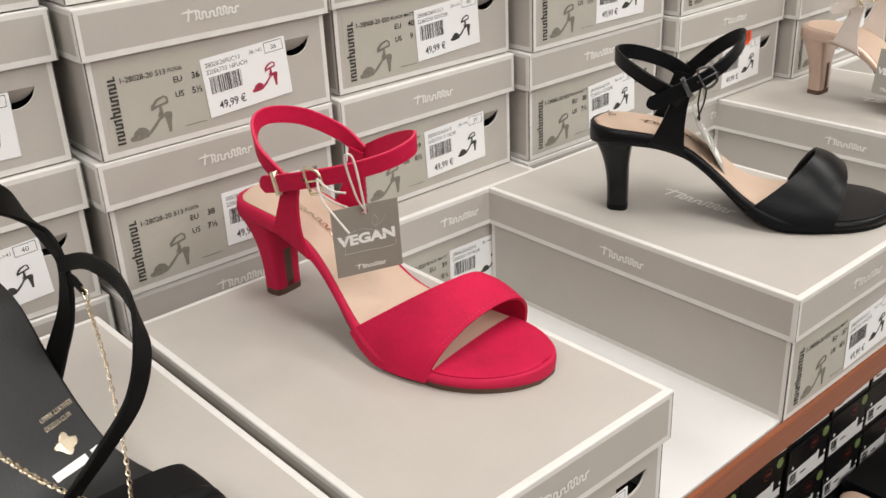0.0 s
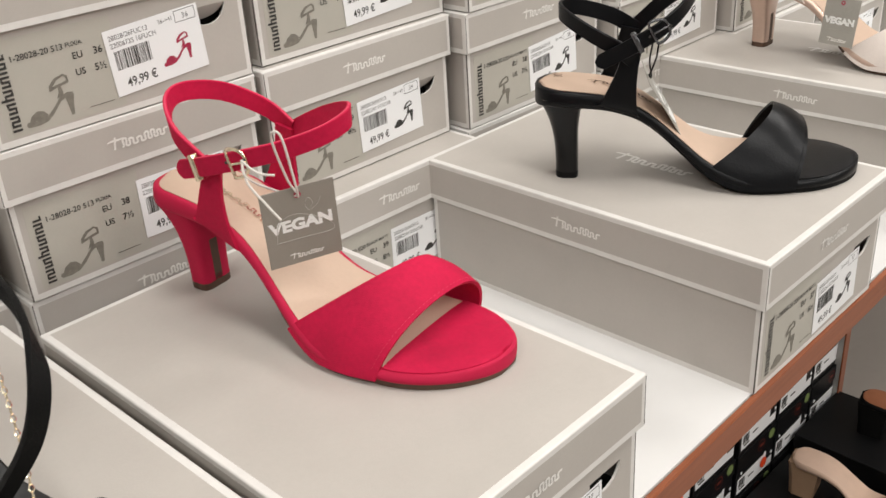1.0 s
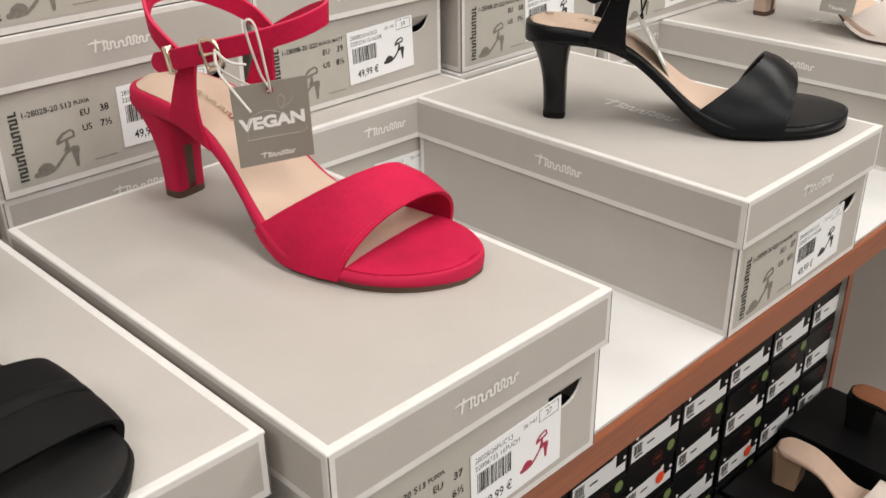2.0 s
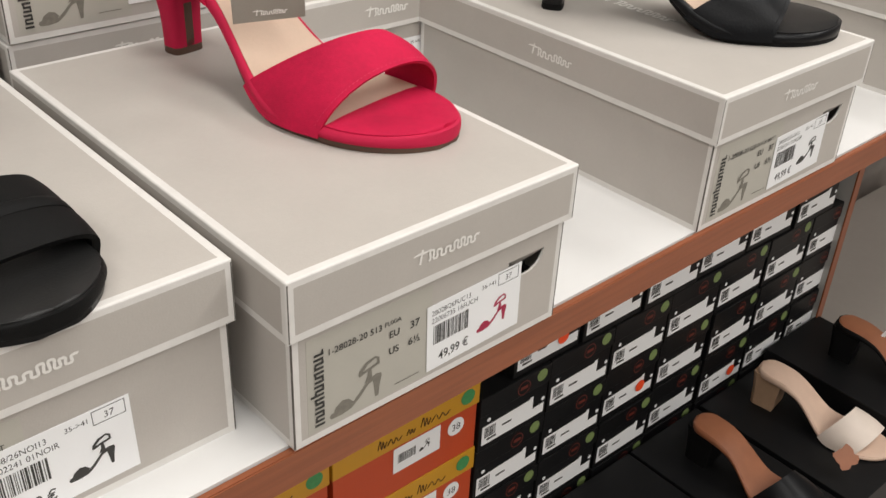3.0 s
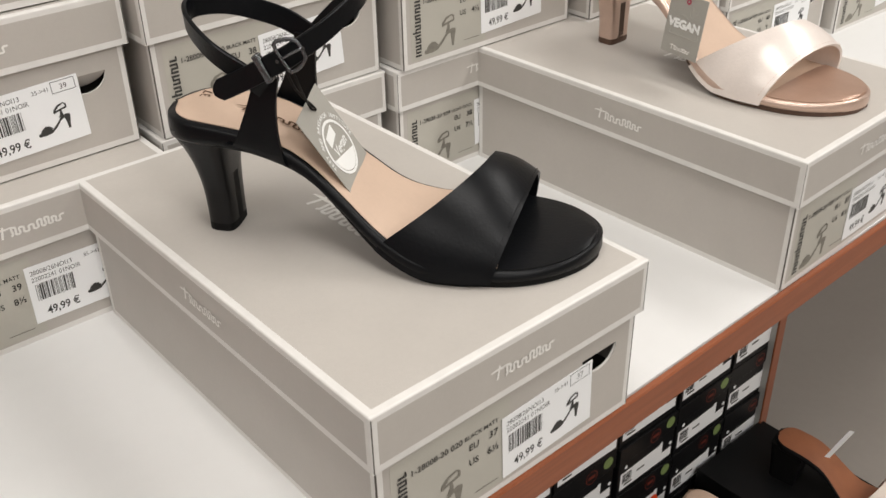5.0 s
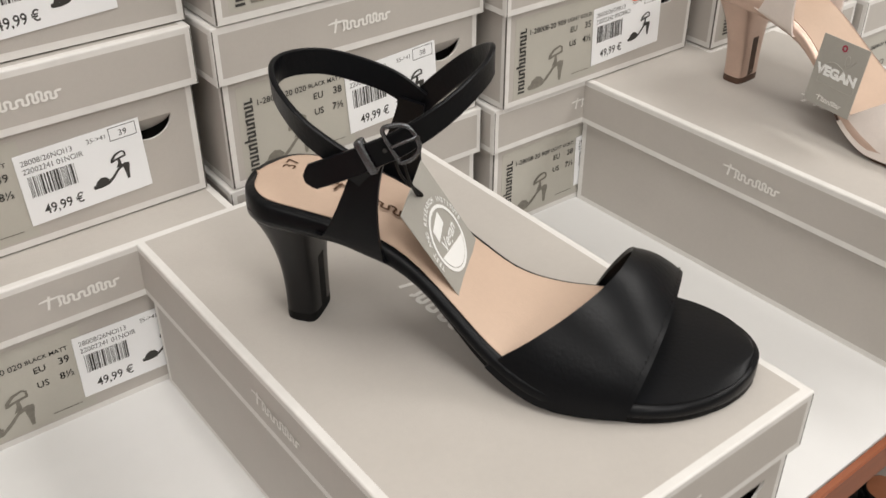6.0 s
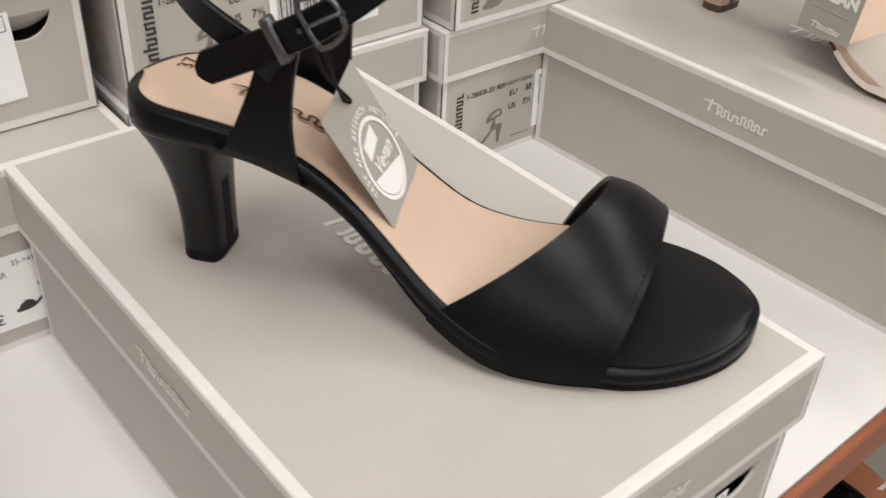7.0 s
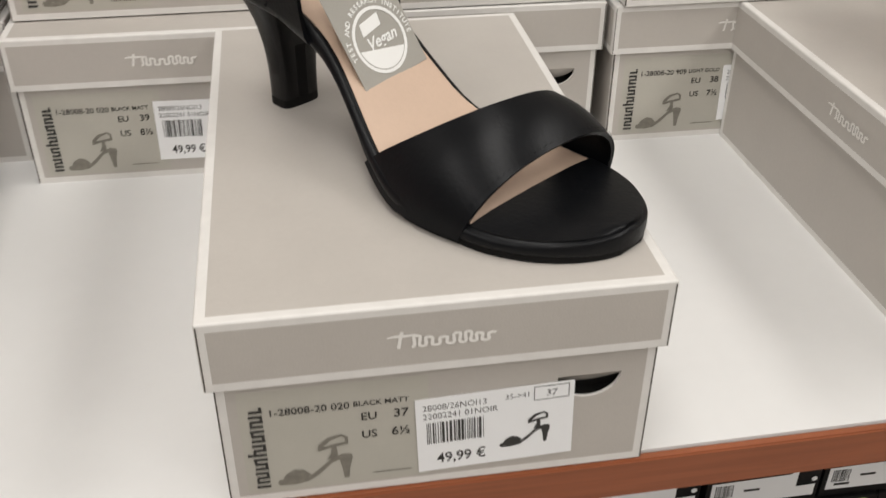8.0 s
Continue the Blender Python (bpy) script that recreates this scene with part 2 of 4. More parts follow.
def ribbon_bm(pts, width, thick, centre, n=40, bm=None, flip=None, edged=False):
    """A leather strap along a curve: its width lies across the way and its face looks away from the upright axis at centre."""
    bm = bm or bmesh.new()
    ps = spline(pts, n)
    rows = []
    for i, p in enumerate(ps):
        tan = (ps[min(i + 1, n)] - ps[max(i - 1, 0)]).normalized()
        rad = Vector((p.x - centre[0], p.y - centre[1], 0))
        if flip:
            rad = Vector(flip)
        rad = (rad - tan * rad.dot(tan)).normalized()
        up = tan.cross(rad).normalized()
        w = (width(i / n) if callable(width) else width) / 2
        h = thick / 2
        prof = [(-w, -h * 0.5), (-w * 0.93, -h), (w * 0.93, -h), (w, -h * 0.5), (w, h * 0.5), (w * 0.93, h), (-w * 0.93, h), (-w, h * 0.5)]
        rows.append([bm.verts.new(p + up * a + rad * b) for a, b in prof])
    for a, b in zip(rows, rows[1:]):
        for k in range(8):
            j = (k + 1) % 8
            bm.faces.new((a[k], a[j], b[j], b[k])).material_index = 1 if k in (3, 7) and edged else 0
    bm.faces.new(rows[0])
    bm.faces.new(rows[-1])
    return bm


def tube_bm(pts, r, n=30, k=8, bm=None, closed=False):
    bm = bm or bmesh.new()
    ps = spline(pts, n)
    rows = []
    up = Vector((0.13, 0.21, 0.97))
    for i, p in enumerate(ps):
        tan = (ps[min(i + 1, n)] - ps[max(i - 1, 0)]).normalized()
        a = tan.cross(up).normalized()
        b = tan.cross(a)
        rows.append([bm.verts.new(p + a * (r * math.cos(2 * math.pi * q / k)) + b * (r * math.sin(2 * math.pi * q / k))) for q in range(k)])
    for a, b in zip(rows, rows[1:]):
        for q in range(k):
            bm.faces.new((a[q], a[(q + 1) % k], b[(q + 1) % k], b[q]))
    bm.faces.new(rows[0])
    bm.faces.new(rows[-1])
    return bm


def loft_bm(rows, cap=True, bm=None):
    bm = bm or bmesh.new()
    vs = [[bm.verts.new(p) for p in r] for r in rows]
    n = len(rows[0])
    for a, b in zip(vs, vs[1:]):
        for k in range(n):
            j = (k + 1) % n
            bm.faces.new((a[k], a[j], b[j], b[k]))
    if cap:
        bm.faces.new(vs[0])
        bm.faces.new(vs[-1])
    return bm

# ---- the setting ----


def setting(name, bm, mat, label, category):
    ob = part(name, bm, mat, None)
    return tagged(ob, label, category, kind="structure")


setting("floor", box_bm(-4, 5, -5, 2.3, -0.1, 0), FLOOR_MAT, "grey vinyl shop floor under the shelving", "floor")
setting("wall_north", box_bm(-4, 5, 1.12, 1.27, 0.0, 3.0), WALL_PAINT, "plain beige-grey wall behind the shoe shelving", "wall")
setting("wall_south", box_bm(-4, 5, -5, -4.85, 0.0, 3.0), WALL_PAINT, "plain beige-grey shop wall across the aisle", "wall")
setting("wall_west", box_bm(-4.15, -4, -5, 1.27, 0.0, 3.0), WALL_PAINT, "plain beige-grey shop end wall", "wall")
setting("wall_east", box_bm(5, 5.15, -5, 1.27, 0.0, 3.0), WALL_PAINT, "plain beige-grey shop end wall", "wall")
setting("ceiling", box_bm(-4, 5, -5, 1.27, 3.0, 3.1), CEILING_MAT, "white tiled shop ceiling with light panels", "ceiling")


BACK_TAUPE = material("taupe_back_panel", (0.33, 0.295, 0.265), 0.6, vary=0.06, scale=5)
setting("panel_north", box_bm(-1.2, 2.9, 1.085, 1.116, 0.0, 0.87), BACK_TAUPE, "taupe back panel under the display shelf", "panel")


def shelf_edge_y(x):
    return 0.3895 + 0.0215 * x


# the display shelf, its front running at a slight angle
def slab(x0, x1, front, back, z0, z1):
    bm = bmesh.new()
    lo = [bm.verts.new((x, y, z0)) for x, y in ((x0, shelf_edge_y(x0) + front), (x1, shelf_edge_y(x1) + front), (x1, back(x1)), (x0, back(x0)))]
    hi = [bm.verts.new((v.co.x, v.co.y, z1)) for v in lo]
    bm.faces.new(lo)
    bm.faces.new(hi)
    for i in range(4):
        bm.faces.new((lo[i], lo[(i + 1) % 4], hi[(i + 1) % 4], hi[i]))
    return bm


SHELF = 0.9
shelf = thing("display_shelf", pose(0, 0, 0), "white laminate display shelf with a cherry wood front edge", "shelf", kind="structure")
part("board", slab(-1.2, 2.9, 0.004, lambda x: 1.118, SHELF - 0.0225, SHELF), SHELF_WHITE, shelf)
edge_bm = slab(-1.2, 2.9, -0.0015, lambda x: shelf_edge_y(x) + 0.0035, SHELF - 0.0245, SHELF - 0.001)
bmesh.ops.bevel(edge_bm, geom=edge_bm.edges[:], offset=0.0008, segments=2, affect="EDGES")
part("edging", edge_bm, CHERRY, shelf, "reddish cherry wood edging")

# the set-back carcass below: upright panel and base
side = thing("upright_panel", pose(1.635, 0.690, 0, 0, 0, 2), "pale grey upright panel with cherry wood front edge", "panel", kind="structure")
part("panel", box_bm(-0.009, 0.009, 0.003, 0.28, 0.0, SHELF - 0.03), PANEL_GREY, side)
part("edging", box_bm(-0.0095, 0.0095, 0, 0.0028, 0.0, SHELF - 0.03, 0.0006), CHERRY, side, "reddish cherry wood edging")
base = thing("base_shelf", pose(0.81, 0.71, 0), "dark low base shelf carrying boxes and mules", "shelf", kind="structure")
part("board", box_bm(-2.0, 1.9, -0.38, 0.26, 0.13, 0.155, 0.001), BACK_TAUPE, base)
part("plinth", box_bm(-2.0, 1.9, -0.33, 0.2, 0.0, 0.13), CHERRY, base)

for x, y in LAMPS:
    lp = thing("ceiling_light", pose(x, y, 2.94), "white recessed ceiling light panel", "ceiling light", "ceiling lights")
    fb = bmesh.new()
    for a, b, c, d in ((-0.33, 0.33, -0.63, -0.605), (-0.33, 0.33, 0.605, 0.63), (-0.33, -0.305, -0.605, 0.605), (0.305, 0.33, -0.605, 0.605)):
        box_bm(a, b, c, d, 0.0, 0.06, bm=fb)
    part("frame", fb, SHELF_WHITE, lp)

# ---- shoe boxes ----
BW, BL, BH, LID = 0.1968, 0.312, 0.1043, 0.0347
SIDE_GAP = 0.0035


def bordered_face(bm, p0, ux, uz, w, h, b, skip_top=False):
    """A rectangular face with a printed pale border, as seen from outside: slot 0 inside, slot 1 border."""
    p0, ux, uz = Vector(p0), Vector(ux), Vector(uz)

    def at(u, v):
        return p0 + ux * u + uz * v
    top = h if skip_top else h - b
    quad(bm, [at(b, b), at(w - b, b), at(w - b, top), at(b, top)], 0)
    quad(bm, [at(0, 0), at(w, 0), at(w - b, b), at(b, b)], 1)
    quad(bm, [at(0, 0), at(b, b), at(b, top), at(0, h)], 1)
    quad(bm, [at(w, 0), at(w, h), at(w - b, top), at(w - b, b)], 1)
    if not skip_top:
        quad(bm, [at(0, h), at(b, h - b), at(w - b, h - b), at(w, h)], 1)


def lid_mesh():
    bm = bmesh.new()
    w, l, z0, z1, b = BW, BL, BH - LID, BH, 0.0048
    bordered_face(bm, (-w / 2, 0, z0), (1, 0, 0), (0, 0, 1), w, LID, 0.0042)
    bordered_face(bm, (w / 2, l, z0), (-1, 0, 0), (0, 0, 1), w, LID, 0.0042)
    bordered_face(bm, (w / 2, 0, z0), (0, 1, 0), (0, 0, 1), l, LID, 0.0042)
    bordered_face(bm, (-w / 2, l, z0), (0, -1, 0), (0, 0, 1), l, LID, 0.0042)
    bordered_face(bm, (-w / 2, 0, z1), (1, 0, 0), (0, 1, 0), w, l, b)
    bmesh.ops.remove_doubles(bm, verts=bm.verts, dist=1e-6)
    rim = [e for e in bm.edges if len(e.link_faces) == 2 and abs(e.link_faces[0].normal.dot(e.link_faces[1].normal)) < 0.5]
    bmesh.ops.bevel(bm, geom=rim, offset=0.0011, segments=3, affect="EDGES", profile=0.5, material=1)
    # rim and inner skin
    t = 0.0018
    o = [(-w / 2, 0), (w / 2, 0), (w / 2, l), (-w / 2, l)]
    n = [(-w / 2 + t, t), (w / 2 - t, t), (w / 2 - t, l - t), (-w / 2 + t, l - t)]
    for i in range(4):
        j = (i + 1) % 4
        quad(bm, [(*o[i], z0), (*n[i], z0), (*n[j], z0), (*o[j], z0)], 1)
        quad(bm, [(*n[i], z0), (*n[i], z1 - t), (*n[j], z1 - t), (*n[j], z0)], 1)
    quad(bm, [(*p, z1 - t) for p in n], 1)
    me = bpy.data.meshes.new("lid")
    bm.to_mesh(me)
    bm.free()
    me.materials.append(GREIGE)
    me.materials.append(WHITE_EDGE)
    return me


NOTCH_X, NOTCH_R, NOTCH_D = 0.0655, 0.0145, 0.0130


NOTCH_DROP = 0.0145


def body_mesh(notch=True):
    """The tray: a thumb notch is cut out of the front end, under the lid."""
    bm = bmesh.new()
    g = SIDE_GAP
    w, l, h, b = BW - 2 * g, BL - 2 * g, BH - 0.003, 0.0042
    x0, x1, y0, y1 = -w / 2, w / 2, g, g + l
    zt = BH - LID + 0.006
    # front end with notch
    arc = [(NOTCH_X - NOTCH_R * math.cos(math.pi * k / 14), zt - 0.006 - NOTCH_DROP - NOTCH_D * math.sin(math.pi * k / 14)) for k in range(15)]
    if not notch:
        arc = []
    cut = [(arc[-1][0], zt), *reversed(arc), (arc[0][0], zt)] if notch else []
    inner = [(x0 + b, b), (x1 - b, b), (x1 - b, zt), *cut, (x0 + b, zt)]
    quad(bm, [(x, y0, z) for x, z in inner], 0)
    if notch:
        # the card above the cut, and the half-moon flap bent inwards from its fold
        zc = zt - 0.006 - NOTCH_DROP
        quad(bm, [(arc[0][0], y0, zc), (arc[-1][0], y0, zc), (arc[-1][0], y0, zt), (arc[0][0], y0, zt)], 0)
        quad(bm, [(x, y0 + 0.0002 + 0.62 * (zc - z), zc - 0.80 * (zc - z)) for x, z in arc], 0)
    quad(bm, [(x0, y0, 0), (x1, y0, 0), (x1 - b, y0, b), (x0 + b, y0, b)], 1)
    quad(bm, [(x0, y0, 0), (x0 + b, y0, b), (x0 + b, y0, zt), (x0, y0, zt)], 1)
    quad(bm, [(x1, y0, 0), (x1, y0, zt), (x1 - b, y0, zt), (x1 - b, y0, b)], 1)
    for (a, c), (d, e) in zip(arc, arc[1:]):
        quad(bm, [(a, y0, c), (d, y0, e), (d, y0 + 0.0016, e), (a, y0 + 0.0016, c)], 3)
    bordered_face(bm, (x1, y1, 0), (-1, 0, 0), (0, 0, 1), w, h, b, True)
    bordered_face(bm, (x1, y0, 0), (0, 1, 0), (0, 0, 1), l, h, b, True)
    bordered_face(bm, (x0, y1, 0), (0, -1, 0), (0, 0, 1), l, h, b, True)
    quad(bm, [(x0, y0, 0.0002), (x0, y1, 0.0002), (x1, y1, 0.0002), (x1, y0, 0.0002)], 0)
    me = bpy.data.meshes.new("tray")
    bm.to_mesh(me)
    bm.free()
    for m in (GREIGE, WHITE_EDGE, INSIDE_SHADE, WHITE_EDGE):
        me.materials.append(m)
    return me


# an added dark sheet in the tray, standing in for shade behind the notch
def inner_shade_mesh():
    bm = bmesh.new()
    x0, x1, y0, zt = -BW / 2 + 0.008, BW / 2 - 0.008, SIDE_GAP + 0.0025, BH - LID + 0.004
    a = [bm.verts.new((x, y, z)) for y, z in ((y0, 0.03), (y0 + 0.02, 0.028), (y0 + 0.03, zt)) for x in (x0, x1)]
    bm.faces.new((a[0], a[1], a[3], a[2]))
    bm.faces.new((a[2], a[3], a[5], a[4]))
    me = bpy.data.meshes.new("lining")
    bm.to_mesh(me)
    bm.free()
    me.materials.append(INSIDE_SHADE)
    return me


LID_ME, BODY_ME, PLAIN_BODY_ME, INNER_SHADE_ME = lid_mesh(), body_mesh(), body_mesh(False), inner_shade_mesh()
# dark strips at the folded corner seams, the gap's shade put into their colour
SEAM_SHADE = material("seam_shadow_card", (0.10, 0.088, 0.075), 0.8, vary=0.2, scale=200)
SEAM_LID_ME = bpy.data.meshes.new("corner_seam")
seam_bm = box_bm(-0.00035, 0.00035, -0.0001, 0.0008, BH - LID + 0.0004, BH - 0.0016)
seam_bm.to_mesh(SEAM_LID_ME)
seam_bm.free()
SEAM_LID_ME.materials.append(SEAM_SHADE)
SEAM_TRAY_ME = bpy.data.meshes.new("corner_seam")
seam_bm = box_bm(-0.00035, 0.00035, -0.0001, 0.0008, 0.0004, BH - LID)
seam_bm.to_mesh(SEAM_TRAY_ME)
seam_bm.free()
SEAM_TRAY_ME.materials.append(SEAM_SHADE)


def mesh_of(bm, name, *mats):
    me = bpy.data.meshes.new(name)
    bmesh.ops.recalc_face_normals(bm, faces=bm.faces)
    bm.to_mesh(me)
    bm.free()
    for m in mats:
        me.materials.append(m)
    return me


MARK_ME = mesh_of(wordmark_bm(0.043, 0.0085), "wordmark", MARK)
MARK_BIG_ME = mesh_of(wordmark_bm(0.070, 0.015), "wordmark", MARK)
MAKER_ME = mesh_of(wordmark_bm(0.047, 0.0066, False), "maker_mark", INK)
PANEL_ME = mesh_of(flat_rect(-0.0865, -0.006, 0.0055, 0.0645, 0, depth=0.0001), "printed_panel", LABEL_GREEN)
STICKER_ME = mesh_of(flat_rect(0, 0.0708, 0, 0.0435, 0, depth=0.0003), "price_sticker", STICKER)
frame_bm = bmesh.new()
corners = [[frame_bm.verts.new((x * w, 0, z * h)) for x, z in ((-1, -1), (1, -1), (1, 1), (-1, 1))] for w, h in ((0.0076, 0.0036), (0.0080, 0.0040))]
for i in range(4):
    frame_bm.faces.new((corners[0][i], corners[0][(i + 1) % 4], corners[1][(i + 1) % 4], corners[1][i]))
FRAME_ME = mesh_of(frame_bm, "size_frame", INK)


def barcode(seed_value, w=0.0255, h=0.0125):
    rnd = random.Random(seed_value)
    bm = bmesh.new()
    x = 0.0
    while x < w:
        t = rnd.choice((0.00035, 0.00035, 0.0007, 0.0011))
        flat_rect(x, min(x + t, w), 0, h, 0, bm, 0.0001)
        x += t + rnd.choice((0.0004, 0.0004, 0.0008))
    return mesh_of(bm, "barcode", INK)


BARCODES = [barcode(i) for i in range(4)]


def heel_picture(scale, mat_sole, strappy=True):
    """A small printed side view of a heeled sandal."""
    bm = bmesh.new()
    s = scale
    lower = [(0.0, 0.06), (0.03, 0.01), (0.22, 0.0), (0.40, 0.03), (0.55, 0.14), (0.72, 0.32), (0.82, 0.36), (0.85, 0.20), (0.87, 0.02), (0.93, 0.02), (0.95, 0.20), (0.99, 0.38), (0.98, 0.44), (0.88, 0.46), (0.74, 0.42), (0.56, 0.24), (0.42, 0.12), (0.20, 0.09), (0.03, 0.11)]
    outline_bm([(x * s, z * s) for x, z in lower], 0, 0.0001, bm)
    bands = ([(0.06, 0.09), (0.38, 0.10), (0.44, 0.15), (0.36, 0.24), (0.24, 0.27), (0.12, 0.20)], [(0.66, 0.38), (0.80, 0.44), (0.80, 0.52), (0.78, 0.62), (0.73, 0.62), (0.72, 0.50)], [(0.56, 0.545), (0.70, 0.585), (0.94, 0.63), (0.945, 0.68), (0.70, 0.635), (0.55, 0.60)], [(0.55, 0.56), (0.60, 0.60), (0.72, 0.72), (0.86, 0.775), (0.86, 0.81), (0.68, 0.765), (0.56, 0.65)], [(0.905, 0.64), (0.945, 0.65), (0.94, 0.76), (0.86, 0.81), (0.85, 0.78), (0.90, 0.74)])
    for k, pts in enumerate(bands):
        outline_bm([(x * s, z * s) for x, z in pts], -0.00004 * (k + 1), 0.0001, bm)
    return mesh_of(bm, "shoe_picture", mat_sole)


PIC_BIG = heel_picture(0.034, GREY_INK)
PIC_BLACK = heel_picture(0.0235, INK)
PIC_RED = heel_picture(0.0235, STICKER_RED)
LINE_ME = mesh_of(flat_rect(0, 0.017, 0, 0.0004, 0, depth=0.0001), "small_print", GREY_INK_DARK)


def shoe_box(m, code, colour, eu, us, rng, sku, group, picture, label, sticker_dx=0.0, sticker_dz=0.0, tilt=0.0, seed_value=0, dot=False, printed=True, top_mark=False, notch=True):
    b = thing("shoe_box", m, label, "shoe box", group)
    tray = link_part("tray", BODY_ME if notch else PLAIN_BODY_ME, b)
    link_part("lining", INNER_SHADE_ME, b)
    lid = link_part("lid", LID_ME, b)
    f = SIDE_GAP
    for x in (-1, 1):
        link_part("corner_seam", SEAM_LID_ME, lid).matrix_basis = pose(x * (BW / 2 - 0.0009), 0.0001, 0)
        link_part("corner_seam", SEAM_TRAY_ME, tray).matrix_basis = pose(x * (BW / 2 - f - 0.0003), f, 0)
    mk = link_part("wordmark", MARK_ME, lid)
    mk.matrix_basis = pose(-0.022, -0.0001, BH - LID + 0.0135)
    mk = link_part("wordmark", MARK_ME, lid)
    mk.matrix_basis = pose(-BW / 2 - 0.0001, 0.176, BH - LID + 0.0125, 0, 0, -90)
    if top_mark:
        mk = link_part("wordmark", MARK_BIG_ME, lid)
        mk.matrix_basis = pose(-0.006, 0.188, BH + 0.0001, -90, 0, -90)
    if not printed:
        return b
    p = link_part("printed_panel", PANEL_ME, tray)
    p.matrix_basis = pose(0, f - 0.00005, 0)
    mk = many(link_part("maker_mark", MAKER_ME, tray))
    mk.matrix_basis = pose(-0.0765, f - 0.0003, 0.008, 0, -90, 0)
    pic = link_part("shoe_picture", PIC_BIG, tray)
    pic.matrix_basis = pose(-0.0735, f - 0.0003, 0.0085)
    y = f - 0.0006
    words(code, 0.0054, INK, tray, pose(-0.0745, y, 0.0505), bold=0.00004)
    words(colour, 0.0040, INK, tray, pose(-0.0385, y, 0.0512), bold=0.00003)
    words("EU", 0.0060, INK, tray, pose(-0.0355, y, 0.0430), bold=0.00006)
    words(eu, 0.0066, INK, tray, pose(-0.0180, y, 0.0430), align="CENTER", bold=0.00008)
    words("US", 0.0060, INK, tray, pose(-0.0355, y, 0.0325), bold=0.00006)
    words(us, 0.0066, INK, tray, pose(-0.0180, y, 0.0325), align="CENTER", bold=0.00008)
    ln = link_part("small_print", LINE_ME, tray)
    ln.matrix_basis = pose(-0.031, y, 0.0105)
    st = link_part("price_sticker", STICKER_ME, b)
    st.matrix_basis = pose(-0.0125 + sticker_dx, f - 0.0005, 0.0075 + sticker_dz, 0, tilt, 0)
    yy = -0.00035
    words(sku[0], 0.0047, INK, st, pose(0.003, yy, 0.0365), squeeze=0.92)
    words(sku[1], 0.0047, INK, st, pose(0.003, yy, 0.0315), squeeze=0.92)
    bc = many(link_part("barcode", BARCODES[seed_value % 4], st))
    bc.matrix_basis = pose(0.0045, yy, 0.0168)
    words("49,99 €", 0.0084, INK, st, pose(0.0085, yy, 0.0045), bold=0.00012, squeeze=0.85)
    words(rng, 0.0040, INK, st, pose(0.0395, yy, 0.0372))
    fr = link_part("size_frame", FRAME_ME, st)
    fr.matrix_basis = pose(0.0605, yy, 0.0384)
    words(eu, 0.0052, INK, st, pose(0.0605, yy, 0.0364), align="CENTER")
    pic = link_part("shoe_picture", PIC_RED if picture == "red" else PIC_BLACK, st)
    pic.matrix_basis = pose(0.0370, yy, 0.0085)
    if dot:
        d = disc_bm(0, 0, 0.0086, 0, 20)
        dd = part("price_dot", d, ORANGE_DOT, b, "fluorescent orange round price dot")
        dd.matrix_basis = pose(0.030, f - 0.0012, 0.0610)
        words("35", 0.0115, INK, dd, pose(0, -0.0004, -0.004), align="CENTER")
    return b


BLACK_INFO = ("1-28008-20 020", "BLACK MATT", ("28008/26NOI13", "22002241 01NOIR"), "35->41", "black")
RED_INFO = ("1-28028-20 513", "FUXIA", ("28028/26FUC13", "22006735 16FUCH"), "36->41", "red")
LIGHT_INFO = ("1-28008-20 909", "LIGHT GOLD", ("28008/26ORR13", "22002242 09ORRO"), "35->41", "black")
US = {"35": "4½", "36": "5½", "37": "6½", "38": "7½", "39": "8½", "40": "9", "41": "9½"}


def stocked_box(m, info, eu, group, words_, k=0, **kw):
    return shoe_box(m, info[0], info[1], eu, US[eu], info[3], info[2], group, info[4], words_, seed_value=k, **kw)


# the four boxes that carry shoes
stocked_box(pose(0.4685, 0.3938, SHELF, 0, 0, 0.97), RED_INFO, "37", "display boxes", "greige shoe box with white edges under the fuchsia sandal", 1, sticker_dx=0.004, tilt=-1.5)
stocked_box(pose(0.8145, 0.4045, SHELF, 0, 0, 0.68), BLACK_INFO, "37", "display boxes", "greige shoe box with white edges under the black sandal", 2, sticker_dx=0.002, tilt=-2, top_mark=True)
stocked_box(pose(1.1782, 0.4155, SHELF, 0, 0, 2.15), LIGHT_INFO, "37", "display boxes", "greige shoe box with white edges under the rose gold sandal", 3, sticker_dx=0.0, tilt=0, top_mark=True)
stocked_box(pose(0.2641, 0.4225, SHELF, 0, 0, 1.2), BLACK_INFO, "37", "display boxes", "greige shoe box with white edges under the chain sandal", 0, sticker_dx=-0.016, tilt=-1, notch=False)

# the stacks behind, from the shelf up
STACK_Y, PITCH = 0.727, 0.1054
SIZES = {0: ("39", "38", "36", "40"), 1: ("38", "39", "40", "41"), 2: ("39", "38", "36", "37"), 3: ("38", "35", "36", "39"), 4: ("36", "39", "38", "40"), 5: ("40", "37", "36", "38")}
rnd = random.Random(7)
FIRST, STEP = 0.4775, 0.2008
